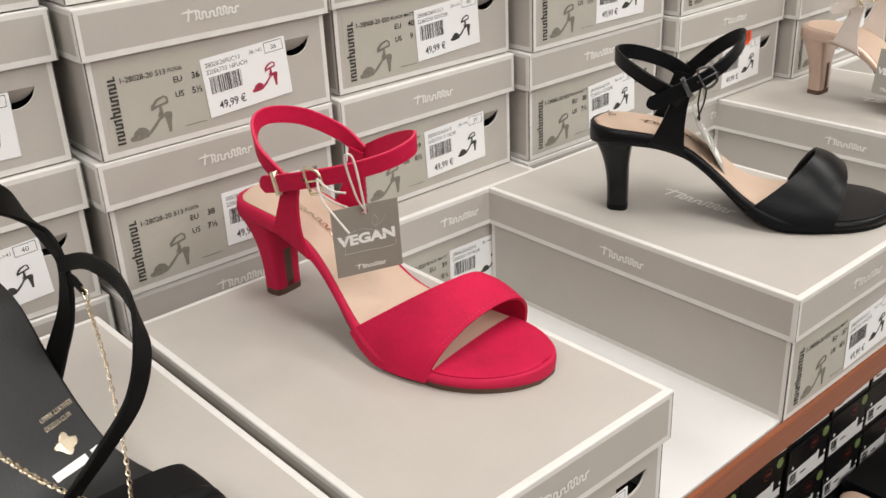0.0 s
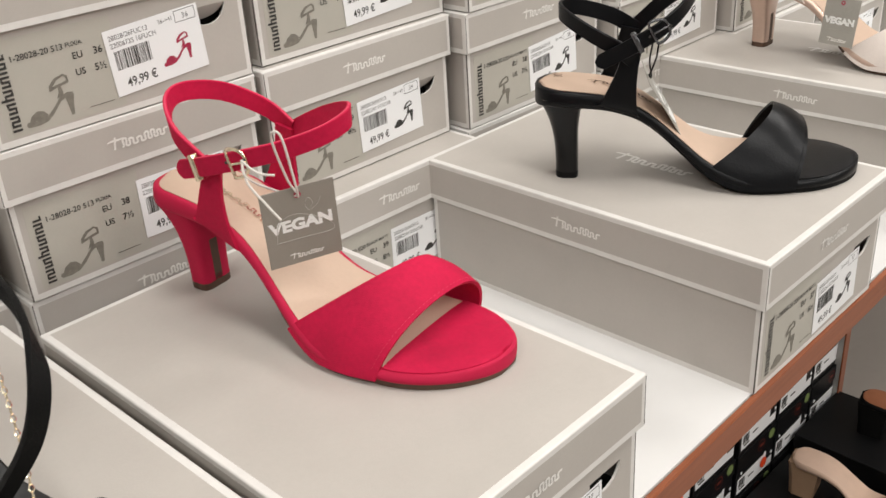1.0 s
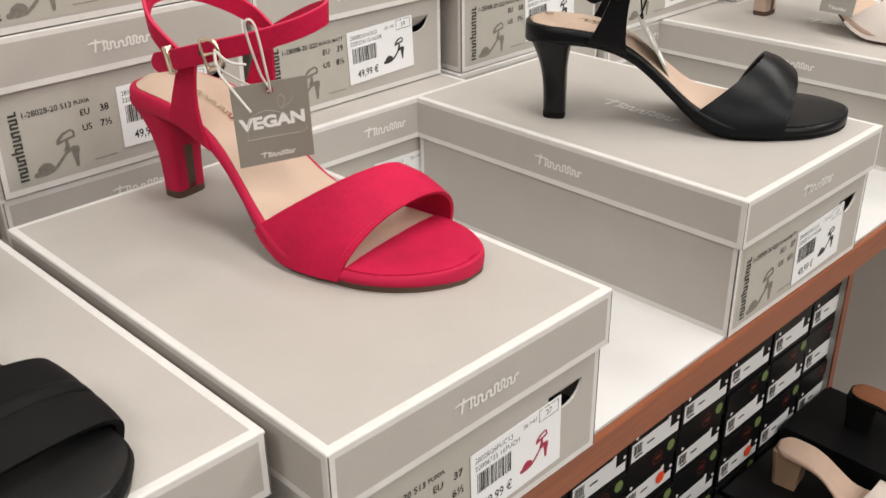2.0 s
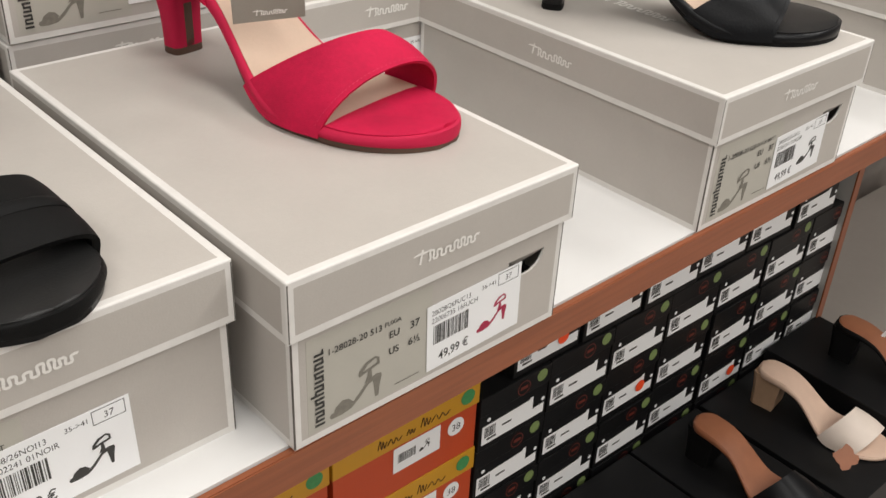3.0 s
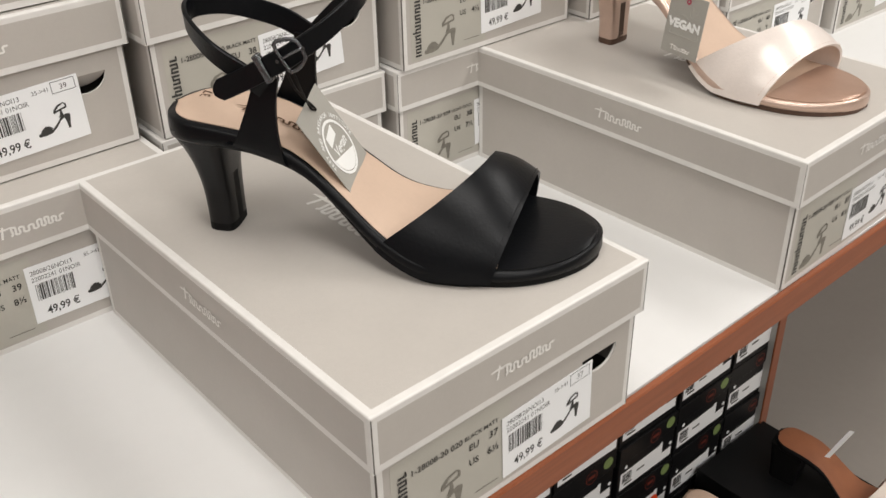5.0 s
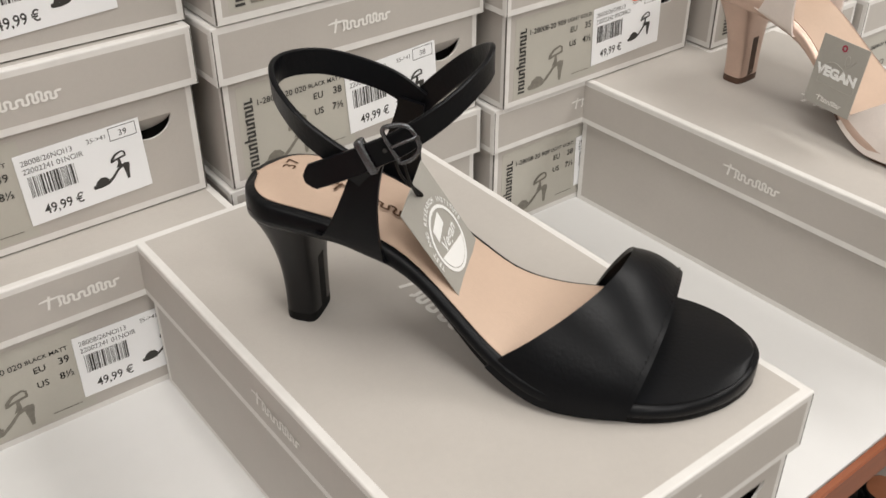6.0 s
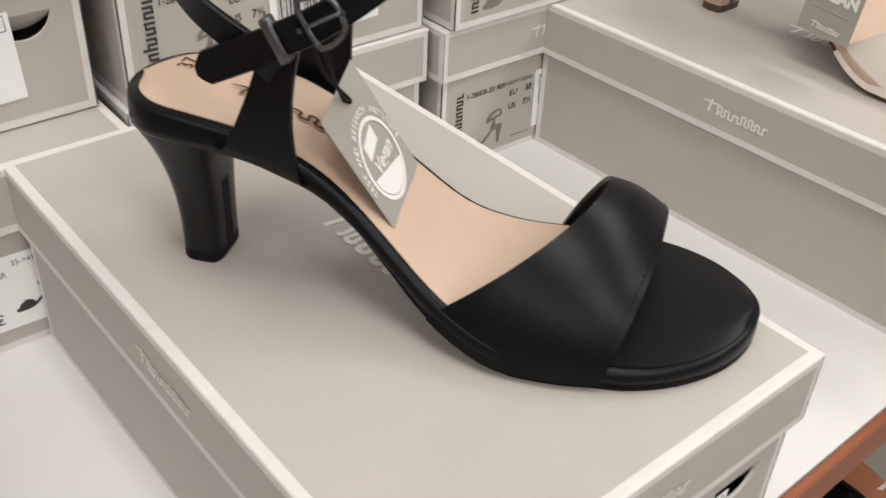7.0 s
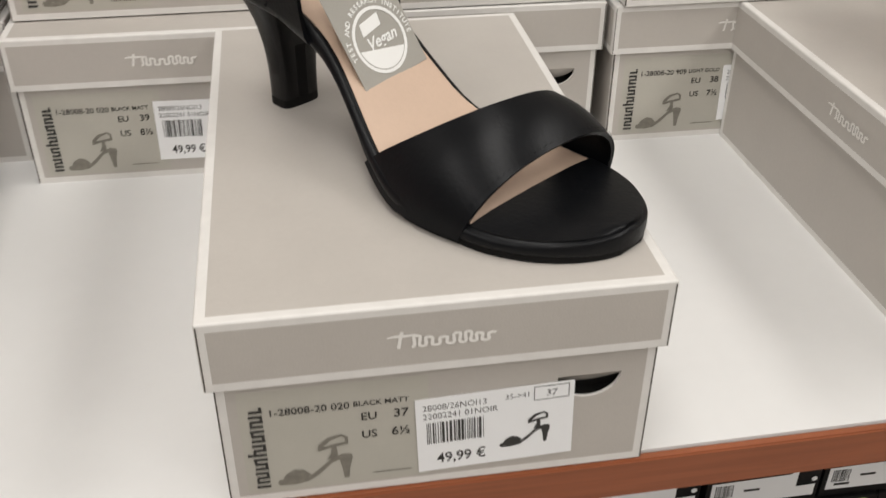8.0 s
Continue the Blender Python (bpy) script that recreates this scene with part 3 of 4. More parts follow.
# how far single boxes stand out of line: along the shelf, and forwards or back
SHIFTED = {(0, 1): (-0.0015, -0.0064), (0, 2): (0.001, -0.0095), (1, 0): (-0.001, -0.024), (1, 1): (-0.001, 0.0045), (1, 2): (0.003, 0.010), (2, 0): (0.0, 0.0077), (2, 1): (0.0, 0.0056), (3, 0): (-0.001, 0.0092)}
for s in range(-3, 7):
    for r in range(4):
        info = RED_INFO if s == 0 else BLACK_INFO if s < 3 else LIGHT_INFO
        eu = rnd.choice(("35", "36", "38", "39", "40"))
        eu = {(-1, 1): "40", (0, 1): "38", (0, 2): "36", (1, 0): "39", (1, 1): "39", (1, 2): "40", (2, 1): "38", (2, 0): "38", (2, 2): "36", (3, 1): "35", (3, 0): "38"}.get((s, r), eu)
        dx, dy = SHIFTED.get((s, r), (rnd.uniform(-0.001, 0.001), rnd.uniform(-0.003, 0.004)))
        x = FIRST + s * STEP + dx
        y = STACK_Y - 0.064 * (x - 0.8) + dy
        tone = {"red": "fuchsia pair", "black": "black pair"}[info[4]]
        stocked_box(pose(x, y, SHELF + r * PITCH, 0, 0, rnd.uniform(-0.5, 0.5)), info, eu, "stacked stock boxes", "closed greige shoe box, %s, size %s, in stack" % (tone, eu), s + r, sticker_dx=rnd.uniform(0.0, 0.005), sticker_dz=rnd.uniform(0.003, 0.006), tilt=rnd.uniform(-4, 1), dot=(s, r) == (3, 1))

# ---- heeled sandals ----
S_Z = ([-0.026, -0.012, 0.02, 0.035, 0.055, 0.08, 0.095, 0.108, 0.125, 0.16, 0.19, 0.2130], [0.069, 0.070, 0.0673, 0.0638, 0.0545, 0.0352, 0.0232, 0.0163, 0.0118, 0.0098, 0.0096, 0.0100])
TOE_S, TOE_END = 0.158, 0.2130
HEEL_IN = ([-0.026, -0.0245, -0.0195, -0.011, 0.0, 0.03, 0.06, 0.09, 0.12, 0.142], [0.0, 0.010, 0.0185, 0.0245, 0.0265, 0.0265, 0.025, 0.029, 0.0385, 0.0438])
HEEL_OUT = ([-0.026, -0.0245, -0.0195, -0.011, 0.0, 0.03, 0.06, 0.09, 0.12, 0.142], [0.0, -0.010, -0.0185, -0.0245, -0.0265, -0.0275, -0.0275, -0.0350, -0.0440, -0.0450])
TOE_U = [0.0, 0.25, 0.45, 0.62, 0.76, 0.87, 0.94, 0.98, 1.0]
TOE_AT = [TOE_S + (TOE_END - TOE_S) * u for u in TOE_U]
S_IN = (HEEL_IN[0] + TOE_AT, HEEL_IN[1] + [0.0065 + 0.0380 * max(0.0, 1 - u ** 2.1) ** 0.5 for u in TOE_U])
S_OUT = (HEEL_OUT[0] + TOE_AT, HEEL_OUT[1] + [0.0065 - 0.0490 * max(0.0, 1 - u ** 1.62) ** 0.58 for u in TOE_U])


def smooth_interp(x, xs, ys):
    """A smooth curve through the stations."""
    x = min(max(x, xs[0]), xs[-1])
    k = max(0, min(len(xs) - 2, int(np.searchsorted(xs, x, side="right")) - 1))

    def slope(i):
        if i == 0 or i == len(xs) - 1:
            j = min(max(i, 1), len(xs) - 1)
            return (ys[j] - ys[j - 1]) / (xs[j] - xs[j - 1])
        return (ys[i + 1] - ys[i - 1]) / (xs[i + 1] - xs[i - 1])
    h = xs[k + 1] - xs[k]
    t = (x - xs[k]) / h
    return (2 * t ** 3 - 3 * t ** 2 + 1) * ys[k] + (t ** 3 - 2 * t ** 2 + t) * h * slope(k) + (3 * t ** 2 - 2 * t ** 3) * ys[k + 1] + (t ** 3 - t ** 2) * h * slope(k + 1)


def foot_z(s):
    return smooth_interp(s, *S_Z)


def foot_in(s):
    if s > TOE_S:
        return 0.0065 + 0.0380 * max(0.0, 1 - min(1.0, (s - TOE_S) / (TOE_END - TOE_S)) ** 2.1) ** 0.5
    return smooth_interp(s, *S_IN)


def foot_out(s):
    if s > TOE_S:
        return 0.0065 - 0.0490 * max(0.0, 1 - min(1.0, (s - TOE_S) / (TOE_END - TOE_S)) ** 1.75) ** 0.55
    return smooth_interp(s, *S_OUT)


def stations(a, b, n):
    """Lengthwise stations, closer together near the rounded ends."""
    out = []
    for i in range(n + 1):
        t = i / n
        out.append(a + (b - a) * (0.5 - 0.5 * math.cos(math.pi * t)) * 0.98 + (b - a) * t * 0.02)
    return out


def footbed_bm(a, b, n, inset, lift, thick, crown=0.0):
    """A slab that follows the footbed between two stations."""
    bm = bmesh.new()
    tops, bots = [], []
    cols = 7
    for s in stations(a, b, n):
        q = s
        if s > TOE_S:
            q = s + inset * (s - TOE_S) / (TOE_END - inset - TOE_S)
        elif s < 0:
            q = s + inset * s / 0.0242
        l, r = foot_in(q), foot_out(q)
        m, hw = (l + r) / 2, max((l - r) / 2 - inset * (1 - max(0.0, min(1.0, (s - TOE_S) / (TOE_END - TOE_S)))), 0.0003)
        z = foot_z(s) + lift
        row = []
        for k in range(cols):
            u = -1 + 2 * k / (cols - 1)
            row.append(Vector((s, m + u * hw, z + crown * (1 - u * u) - (0.0007 if abs(u) > 0.99 else 0))))
        tops.append([bm.verts.new(p) for p in row])
        bots.append([bm.verts.new((p.x, p.y, max(z - thick, 0.0006))) for p in row])
    for grid, up in ((tops, 1), (bots, 0)):
        for p, q in zip(grid, grid[1:]):
            for k in range(cols - 1):
                bm.faces.new((p[k], p[k + 1], q[k + 1], q[k]) if up else (p[k], q[k], q[k + 1], p[k + 1]))
    for i in range(len(tops) - 1):
        for k in (0, cols - 1):
            bm.faces.new((tops[i][k], tops[i + 1][k], bots[i + 1][k], bots[i][k]))
    for k in range(cols - 1):
        for i in (0, -1):
            bm.faces.new((tops[i][k], tops[i][k + 1], bots[i][k + 1], bots[i][k]))
    return bm


def sole_bm(n=60):
    """The wrapped sole unit: a rounded edge all round, thick at the ball and slim at the waist."""
    rows = []
    for s in stations(-0.0259, 0.21295, n):
        l, r = foot_in(s), foot_out(s)
        m, hw = (l + r) / 2, max((l - r) / 2, 0.0012)
        zt = foot_z(s)
        th = float(np.interp(s, [-0.03, 0.03, 0.07, 0.11, 0.216], [0.0125, 0.0100, 0.0078, 0.0083, 0.0095]))
        zb = max(zt - th, 0.0028)
        h = zt - zb
        ring = []
        for du, dz in ((-0.90, 1.0), (-0.955, 0.95), (-0.99, 0.82), (-1.015, 0.6), (-1.02, 0.35), (-0.995, 0.12), (-0.95, 0.0), (0.95, 0.0), (0.995, 0.12), (1.02, 0.35), (1.015, 0.6), (0.99, 0.82), (0.955, 0.95), (0.90, 1.0)):
            ring.append(Vector((s, m + du * hw, zb + dz * h)))
        rows.append(ring)
    return loft_bm(rows)


def outsole_bm(n=50):
    rows = []
    for s in stations(0.024, 0.2118, n):
        l, r = foot_in(s), foot_out(s)
        m, hw = (l + r) / 2, max((l - r) / 2 - 0.0009 - 0.004 * max(0.0, min(1.0, (0.09 - s) / 0.05)), 0.001)
        th = float(np.interp(s, [-0.03, 0.03, 0.07, 0.11, 0.216], [0.0125, 0.0100, 0.0078, 0.0083, 0.0095]))
        zt = max(foot_z(s) - th, 0.0028) + 0.0004
        zb = max(zt - float(np.interp(s, [0.03, 0.1], [0.001, 0.003])), 0.0)
        rows.append([Vector((s, m - hw, zt)), Vector((s, m - hw, zb)), Vector((s, m + hw, zb)), Vector((s, m + hw, zt))])
    return loft_bm(rows)


def heel_bm(z_lo, z_hi, n=14):
    rows = []
    for i in range(n + 1):
        z = z_lo + (z_hi - z_lo) * i / n
        t = z / 0.060
        e = max(0.0, t) ** 3.0
        back = -0.0108 - 0.0125 * e
        front = 0.0062 + 0.012 * max(0, t - 0.55) ** 1.5
        hw, mid = 0.0119 + 0.0120 * e, -0.0015 * (1 - e)
        ring = []
        for k in range(28):
            a = 2 * math.pi * (k + 0.5) / 28
            ca, sa = math.cos(a), math.sin(a)
            x = math.copysign(abs(ca) ** (0.35 if ca > 0 else 0.75), ca)
            y = math.copysign(abs(sa) ** 0.6, sa)
            cx, rx = (back + front) / 2, (front - back) / 2
            px = cx + rx * x
            zz = z
            if i == n:
                zz = foot_z(max(px, -0.027)) - 0.007
            ring.append(Vector((px, mid + hw * y, zz)))
        rows.append(ring)
    return loft_bm(rows)


def vamp_point(back, front, u, v, round_=0.84, side=0.9):
    """A point of the toe band; each edge is given by outer foot, crown (station, side, height) and inner foot."""
    s0, s1 = back[0] + (front[0] - back[0]) * v, back[2] + (front[2] - back[2]) * v
    sc, dc, zc = (b + (f - b) * v for b, f in zip(back[1], front[1]))
    d0, d1 = foot_out(s0) - 0.0017, foot_in(s1) + 0.0017
    a = math.pi * u
    bulge = math.sin(a) ** round_ if 0 < u < 1 else 0.0
    c = -math.cos(a)
    c = math.copysign(abs(c) ** side, c)
    d = (d0 + d1) / 2 + (d1 - d0) / 2 * c + (dc - (d0 + d1) / 2) * bulge
    s = s0 + (s1 - s0) * u + (sc - (s0 + s1) / 2) * math.sin(a)
    z0 = max(0.0032, foot_z(s0 + (s1 - s0) * u) - 0.0088)
    z = z0 + (zc - z0) * bulge + 0.0018 * math.sin(math.pi * v) * math.sin(a)
    return Vector((s, d, z))


def vamp_bm(back, front, thick=0.0021, nu=36, nv=12, round_=0.84, side=0.9):
    """The band over the toes, from the outer sole edge over a crown to the inner sole edge."""
    bm = bmesh.new()
    grid = [[bm.verts.new(vamp_point(back, front, i / nu, j / nv, round_, side)) for i in range(nu + 1)] for j in range(nv + 1)]
    for p, q in zip(grid, grid[1:]):
        for k in range(nu):
            bm.faces.new((p[k], p[k + 1], q[k + 1], q[k]))
    bmesh.ops.recalc_face_normals(bm, faces=bm.faces)
    bmesh.ops.solidify(bm, geom=bm.faces[:], thickness=thick)
    return bm


VAMP_BACK = (0.0965, (0.149, 0.006, 0.0480), 0.132)
VAMP_FRONT = (0.160, (0.1735, 0.008, 0.0345), 0.171)


def quarter_bm(sign, rise, slide):
    """A side piece that rises from the heel seat and narrows to the ankle strap."""
    bm = bmesh.new()
    rows = []
    n = 14
    for i in range(n + 1):
        t = i / n
        w = 0.0060 + 0.0105 * (1 - t) ** 1.8
        s = slide + 0.0370 + 0.0105 * t ** 1.2
        z = 0.050 + (0.070 + 0.033 * rise - 0.050) * t
        d = sign * (0.0282 + 0.0035 * math.sin(math.pi * t * 0.8) - 0.001 * t)
        rows.append((s, w, z, d))
    for th in (0,):
        a = []
        for s, w, z, d in rows:
            o, i_ = d + sign * 0.0011, d - sign * 0.0011
            tilt = 0.22 * w * 2
            zb = max(z + tilt * 0.5, foot_z(s - w) - 0.0055)
            zf = max(z - tilt * 0.5, foot_z(s + w) - 0.0055)
            a.append([Vector((s - w, o, zb)), Vector((s + w, o, zf)), Vector((s + w, i_, zf)), Vector((s - w, i_, zb))])
        loft_bm(a, bm=bm)
    return bm


ANKLE = (0.045, 0.0)
BACK_STRAP = [(0.0475, -0.0325, 0.0965), (0.040, -0.0340, 0.1030), (0.019, -0.0295, 0.1145), (0.001, -0.0145, 0.1238), (-0.0030, 0.003, 0.1258), (0.010, 0.021, 0.1220), (0.034, 0.030, 0.1125), (0.052, 0.0318, 0.1015)]
STEEP_STRAP = [(0.050, 0.0322, 0.099), (0.057, 0.0322, 0.107), (0.077, 0.0255, 0.126), (0.0935, 0.008, 0.1395), (0.0945, -0.006, 0.1375), (0.0825, -0.0235, 0.1275), (0.066, -0.0345, 0.1175), (0.050, -0.0378, 0.1095), (0.037, -0.0380, 0.1025), (0.022, -0.0370, 0.0945)]
LOW_STRAP = [(0.050, 0.0322, 0.097), (0.058, 0.0320, 0.103), (0.085, 0.0280, 0.1155), (0.114, 0.0165, 0.1255), (0.1255, 0.003, 0.1265), (0.121, -0.0135, 0.1225), (0.103, -0.0275, 0.1165), (0.080, -0.0355, 0.1105), (0.054, -0.0382, 0.1035), (0.040, -0.0380, 0.0995), (0.026, -0.0370, 0.0955)]


def buckle_bm(r_in, w, h, tube):
    """A D-shaped buckle frame with its prong, in the xz plane."""
    bm = bmesh.new()
    pts = [(0, 0, -h / 2), (w * 0.45, 0, -h / 2), (w * 0.9, 0, -h * 0.33), (w, 0, 0), (w * 0.9, 0, h * 0.33), (w * 0.45, 0, h / 2), (0, 0, h / 2), (-w * 0.05, 0, 0), (0, 0, -h / 2)]
    tube_bm(pts, tube, 40, 8, bm)
    tube_bm([(0, -0.0006, 0), (w * 0.5, -0.0018, 0.0004), (w * 1.05, -0.001, 0)], tube * 0.75, 10, 6, bm)
    return bm


def stitches_bm(curve, step, length, r, bm=None):
    bm = bm or bmesh.new()
    n = max(2, int(sum((b - a).length for a, b in zip(curve, curve[1:])) / step))
    for i in range(n):
        f = (i + 0.2) / n * (len(curve) - 1)
        k = int(f)
        p = curve[k].lerp(curve[min(k + 1, len(curve) - 1)], f - k)
        d = (curve[min(k + 1, len(curve) - 1)] - curve[max(k - 1, 0)]).normalized() * length / 2
        q = d.cross(Vector((0, 0, 1))).normalized() * r
        u = Vector((0, 0, r))
        vs = [bm.verts.new(x) for x in (p - d, p + q, p + d, p - q)]
        top = bm.verts.new(p + u)
        for a, b in ((0, 1), (1, 2), (2, 3), (3, 0)):
            bm.faces.new((vs[a], vs[b], top))
    return bm


def lowered(pts, k, slide):
    """A strap's points with their rise over the heel seat reduced, slid along the foot."""
    return [(slide + 0.045 + (x - 0.045) * (0.90 if x > 0.045 else 1.0), y, 0.07 + (z - 0.07) * k) for x, y, z in pts]


def strap_width(t):
    """Even, with a rounded tail."""
    return 0.0108 * min(1.0, 0.12 + max(0.0, (1 - t) / 0.03)) ** 0.6


def sandal(m, label, upper, wrap, heel_mat, insole, outsole, metal, stitch, toe_mat=None, heel_tip=None, strap=None, fittings=(0.0605, 0.1165, 0.0500, 0.1105, -28), mark=None, rim=None, mark_height=0.0068, rise=0.92, slide=-0.0035):
    sh = thing("heeled_sandal", m, label, "sandal", "heeled sandals")
    soften(part("sole", sole_bm(), wrap, sh), 60)
    part("outsole", outsole_bm(), outsole, sh, "thin dark rubber outsole")
    soften(part("heel", heel_bm(0.0045, 0.060), heel_mat, sh, "tall slim block heel"), 50)
    part("heel_tip", heel_bm(0.0, 0.0044, 2), heel_tip or outsole, sh, "dark rubber heel tip")
    soften(part("insole", footbed_bm(-0.0228, 0.1635, 44, 0.0040, 0.0012, 0.003, 0.0006), insole, sh, "smooth nude insole"), 50)
    soften(part("toe_lining", footbed_bm(0.1625, 0.2100, 24, 0.0024, 0.0013, 0.004, 0.0010), toe_mat or upper, sh), 50)
    vamp = soften(part("vamp", vamp_bm(VAMP_BACK, VAMP_FRONT), upper, sh, "wide band across the toes"), 60)
    for sign in (-1, 1):
        soften(part("quarter", quarter_bm(sign, rise, slide), upper, sh), 40)
    back = soften(part("ankle_strap", ribbon_bm(lowered(BACK_STRAP, rise, slide), 0.0112, 0.0024, ANKLE, 60, edged=True), [upper, rim or upper], sh), 50)
    front = soften(part("ankle_strap", ribbon_bm(lowered(strap or STEEP_STRAP, rise, slide), strap_width, 0.0022, ANKLE, 110, edged=True), [upper, rim or upper], sh), 50)
    bk = part("buckle", buckle_bm(0.003, 0.0110, 0.0150, 0.0010), metal, sh, "small shiny metal buckle", True)
    bx, bz, kx, kz, slope = fittings
    bx, kx = bx + slide, kx + slide
    bz, kz = 0.07 + (bz - 0.07) * rise, 0.07 + (kz - 0.07) * rise
    bk.matrix_basis = pose(bx, -0.0385, bz, 0, slope, 6)
    kp = part("strap_keeper", box_bm(-0.0019, 0.0019, -0.0024, 0.0024, -0.0075, 0.0075, 0.0009), metal, sh, "metal strap keeper", True)
    kp.matrix_basis = pose(kx, -0.0384, kz, 0, slope, 0)
    for k in (1.9, -1.15):
        hb = bmesh.new()
        bmesh.ops.create_cone(hb, cap_ends=True, segments=10, radius1=0.0009, radius2=0.0009, depth=0.0004, matrix=pose(0, 0, 0, 90, 0, 0))
        hole = part("strap_hole", hb, INK, sh)
        hole.matrix_basis = pose(bx + 0.006 - 0.009 * k * 0.5, -0.0394, bz + 0.003 - 0.009 * k * 0.5 * math.tan(radians(-slope)))
    if mark:
        mk = part("insole_mark", wordmark_bm(0.047, mark_height), mark, sh, "brand mark stamped on the insole")
        mk.matrix_basis = pose(0.014, -0.006, foot_z(0.014) + 0.0027, -90, 0, 0) @ pose(0, 0, 0, 0, 0, 0)
        for v in mk.data.vertices:
            v.co.y -= foot_z(0.014 + v.co.x) - foot_z(0.014)
        words("37", 0.009, mark, sh, pose(-0.006, 0.004, foot_z(-0.006) + 0.0022, -90, 0, 0) @ pose(0, 0, 0, 0, -90, 0), "size_print")
    if stitch:
        front_edge = []
        for i in range(3, 60):
            p = vamp_point(VAMP_BACK, VAMP_FRONT, i / 63, 0.94)
            out = Vector((0.0, p.y - 0.004, 0.03)).normalized() * 0.0006
            front_edge.append(p + out)
        many(part("stitching", stitches_bm(front_edge, 0.0026, 0.0018, 0.00028), stitch, sh, "fine stitching along the band"))
    return sh


def hang_card(name, parent_m, corners, mat, label, thick=0.0006):
    """A card tag whose four corners (top left, top right, bottom right, bottom left) hang in local space; returns it and its face frame."""
    tl, tr, br, bl = (Vector(c) for c in corners)
    x = (tr - tl).normalized()
    y_up = (tl - bl)
    y_up = (y_up - x * y_up.dot(x)).normalized()
    n = x.cross(y_up)
    w, h = (tr - tl).length, (tl - bl).length
    o = (tl + tr + br + bl) / 4
    local = Matrix((x, -n, y_up)).transposed().to_4x4()
    local.translation = o
    ob = thing(name, parent_m @ local, label, "hang tag")
    part("card", box_bm(-w / 2, w / 2, -thick / 2, thick / 2, -h / 2, h / 2, 0.0002, 1), mat, ob)
    return ob, w, h


SHOE_SIZE = Matrix.Diagonal((1.03, 1.03, 1.07, 1))
RED_M = pose(0.4756, 0.6752, SHELF + BH, 0, 0, -79.6) @ Matrix.Diagonal((1.055, 1.01, 1.067, 1))
BLACK_M = pose(0.7631, 0.6012, SHELF + BH, 0, 0, -53) @ SHOE_SIZE
ROSE_M = pose(1.165, 0.650, SHELF + BH, 0, 0, -87) @ SHOE_SIZE
sandal(RED_M, "fuchsia suede heeled sandal with ankle strap and gold buckle", RED_SUEDE, RED_DARK, RED_DARK, INSOLE, BROWN_SOLE, GOLD, RED_RIM, strap=LOW_STRAP, fittings=(0.070, 0.1075, 0.0425, 0.1005, -15), mark=GOLD, rim=RED_RIM, mark_height=0.0045, rise=0.955, slide=0.0035)
sandal(BLACK_M, "black leather heeled sandal with ankle strap and dark buckle", BLACK_LEATHER, BLACK_LEATHER, BLACK_GLOSS, INSOLE, BLACK_MATT, GUNMETAL, BLACK_MATT, mark=BROWN_INK)
sandal(ROSE_M, "rose gold heeled sandal with pearly toe band", ROSE_PALE, ROSE, ROSE, INSOLE, BROWN_SOLE, GOLD, ROSE, toe_mat=ROSE_BROWN)


def vegan_tag(m, corners, label, mat=TAG_GREY):
    tag, w, h = hang_card("hang_tag", m, corners, mat, label)
    words("VEGAN", w * 0.225, WHITE_PRINT, tag, pose(0, -0.0005, -0.002), align="CENTER", bold=0.0005, squeeze=1.15)
    mk = link_part("wordmark", MARK_ME, tag)
    mk.matrix_basis = pose(-0.009, -0.0005, -h * 0.42) @ Matrix.Scale(0.45, 4)
    shoe = bmesh.new()
    tube_bm([(-w * 0.36, -0.0004, -h * 0.17), (-w * 0.3, -0.0004, h * 0.08), (-w * 0.1, -0.0004, h * 0.16), (w * 0.12, -0.0004, h * 0.1), (w * 0.38, -0.0004, -h * 0.05), (w * 0.4, -0.0004, -h * 0.17), (0, -0.0004, -h * 0.17), (-w * 0.36, -0.0004, -h * 0.17)], 0.00022, 48, 5, shoe)
    tube_bm([(w * 0.12, -0.0004, h * 0.16), (w * 0.08, -0.0004, h * 0.25), (w * 0.13, -0.0004, h * 0.33), (w * 0.18, -0.0004, h * 0.25), (w * 0.13, -0.0004, h * 0.16), (w * 0.24, -0.0004, h * 0.22), (w * 0.3, -0.0004, h * 0.3)], 0.00022, 30, 5, shoe)
    part("line_drawing", shoe, TAG_LINE, tag, "thin pale outline drawing with leaves")
    part("eyelet", ring_bm(0.0, h * 0.40, 0.0010, 0.0021, -0.0005, 16), STICKER_RED, tag, "punched eyelet")
    return tag


red_tag = vegan_tag(Matrix.Translation((-0.005, 0.008, 0.0015)), [(0.458, 0.563, 1.101), (0.498, 0.547, 1.103), (0.5026, 0.556, 1.055), (0.460, 0.568, 1.052)], "taupe card hang tag lettered vegan, tied to fuchsia sandal")
cord = thing("tag_cord", RED_M, "looped off-white cord tying tag to the buckle", "cord")
red_inv = RED_M.inverted()
tag_h = 0.0493
eye = red_inv @ (red_tag.matrix_basis @ Vector((0, -0.0012, tag_h * 0.40)))
knot = Vector((0.084, -0.0405, 0.1105))


def off_eye(x, y, z):
    return eye + Vector((x, y, z))


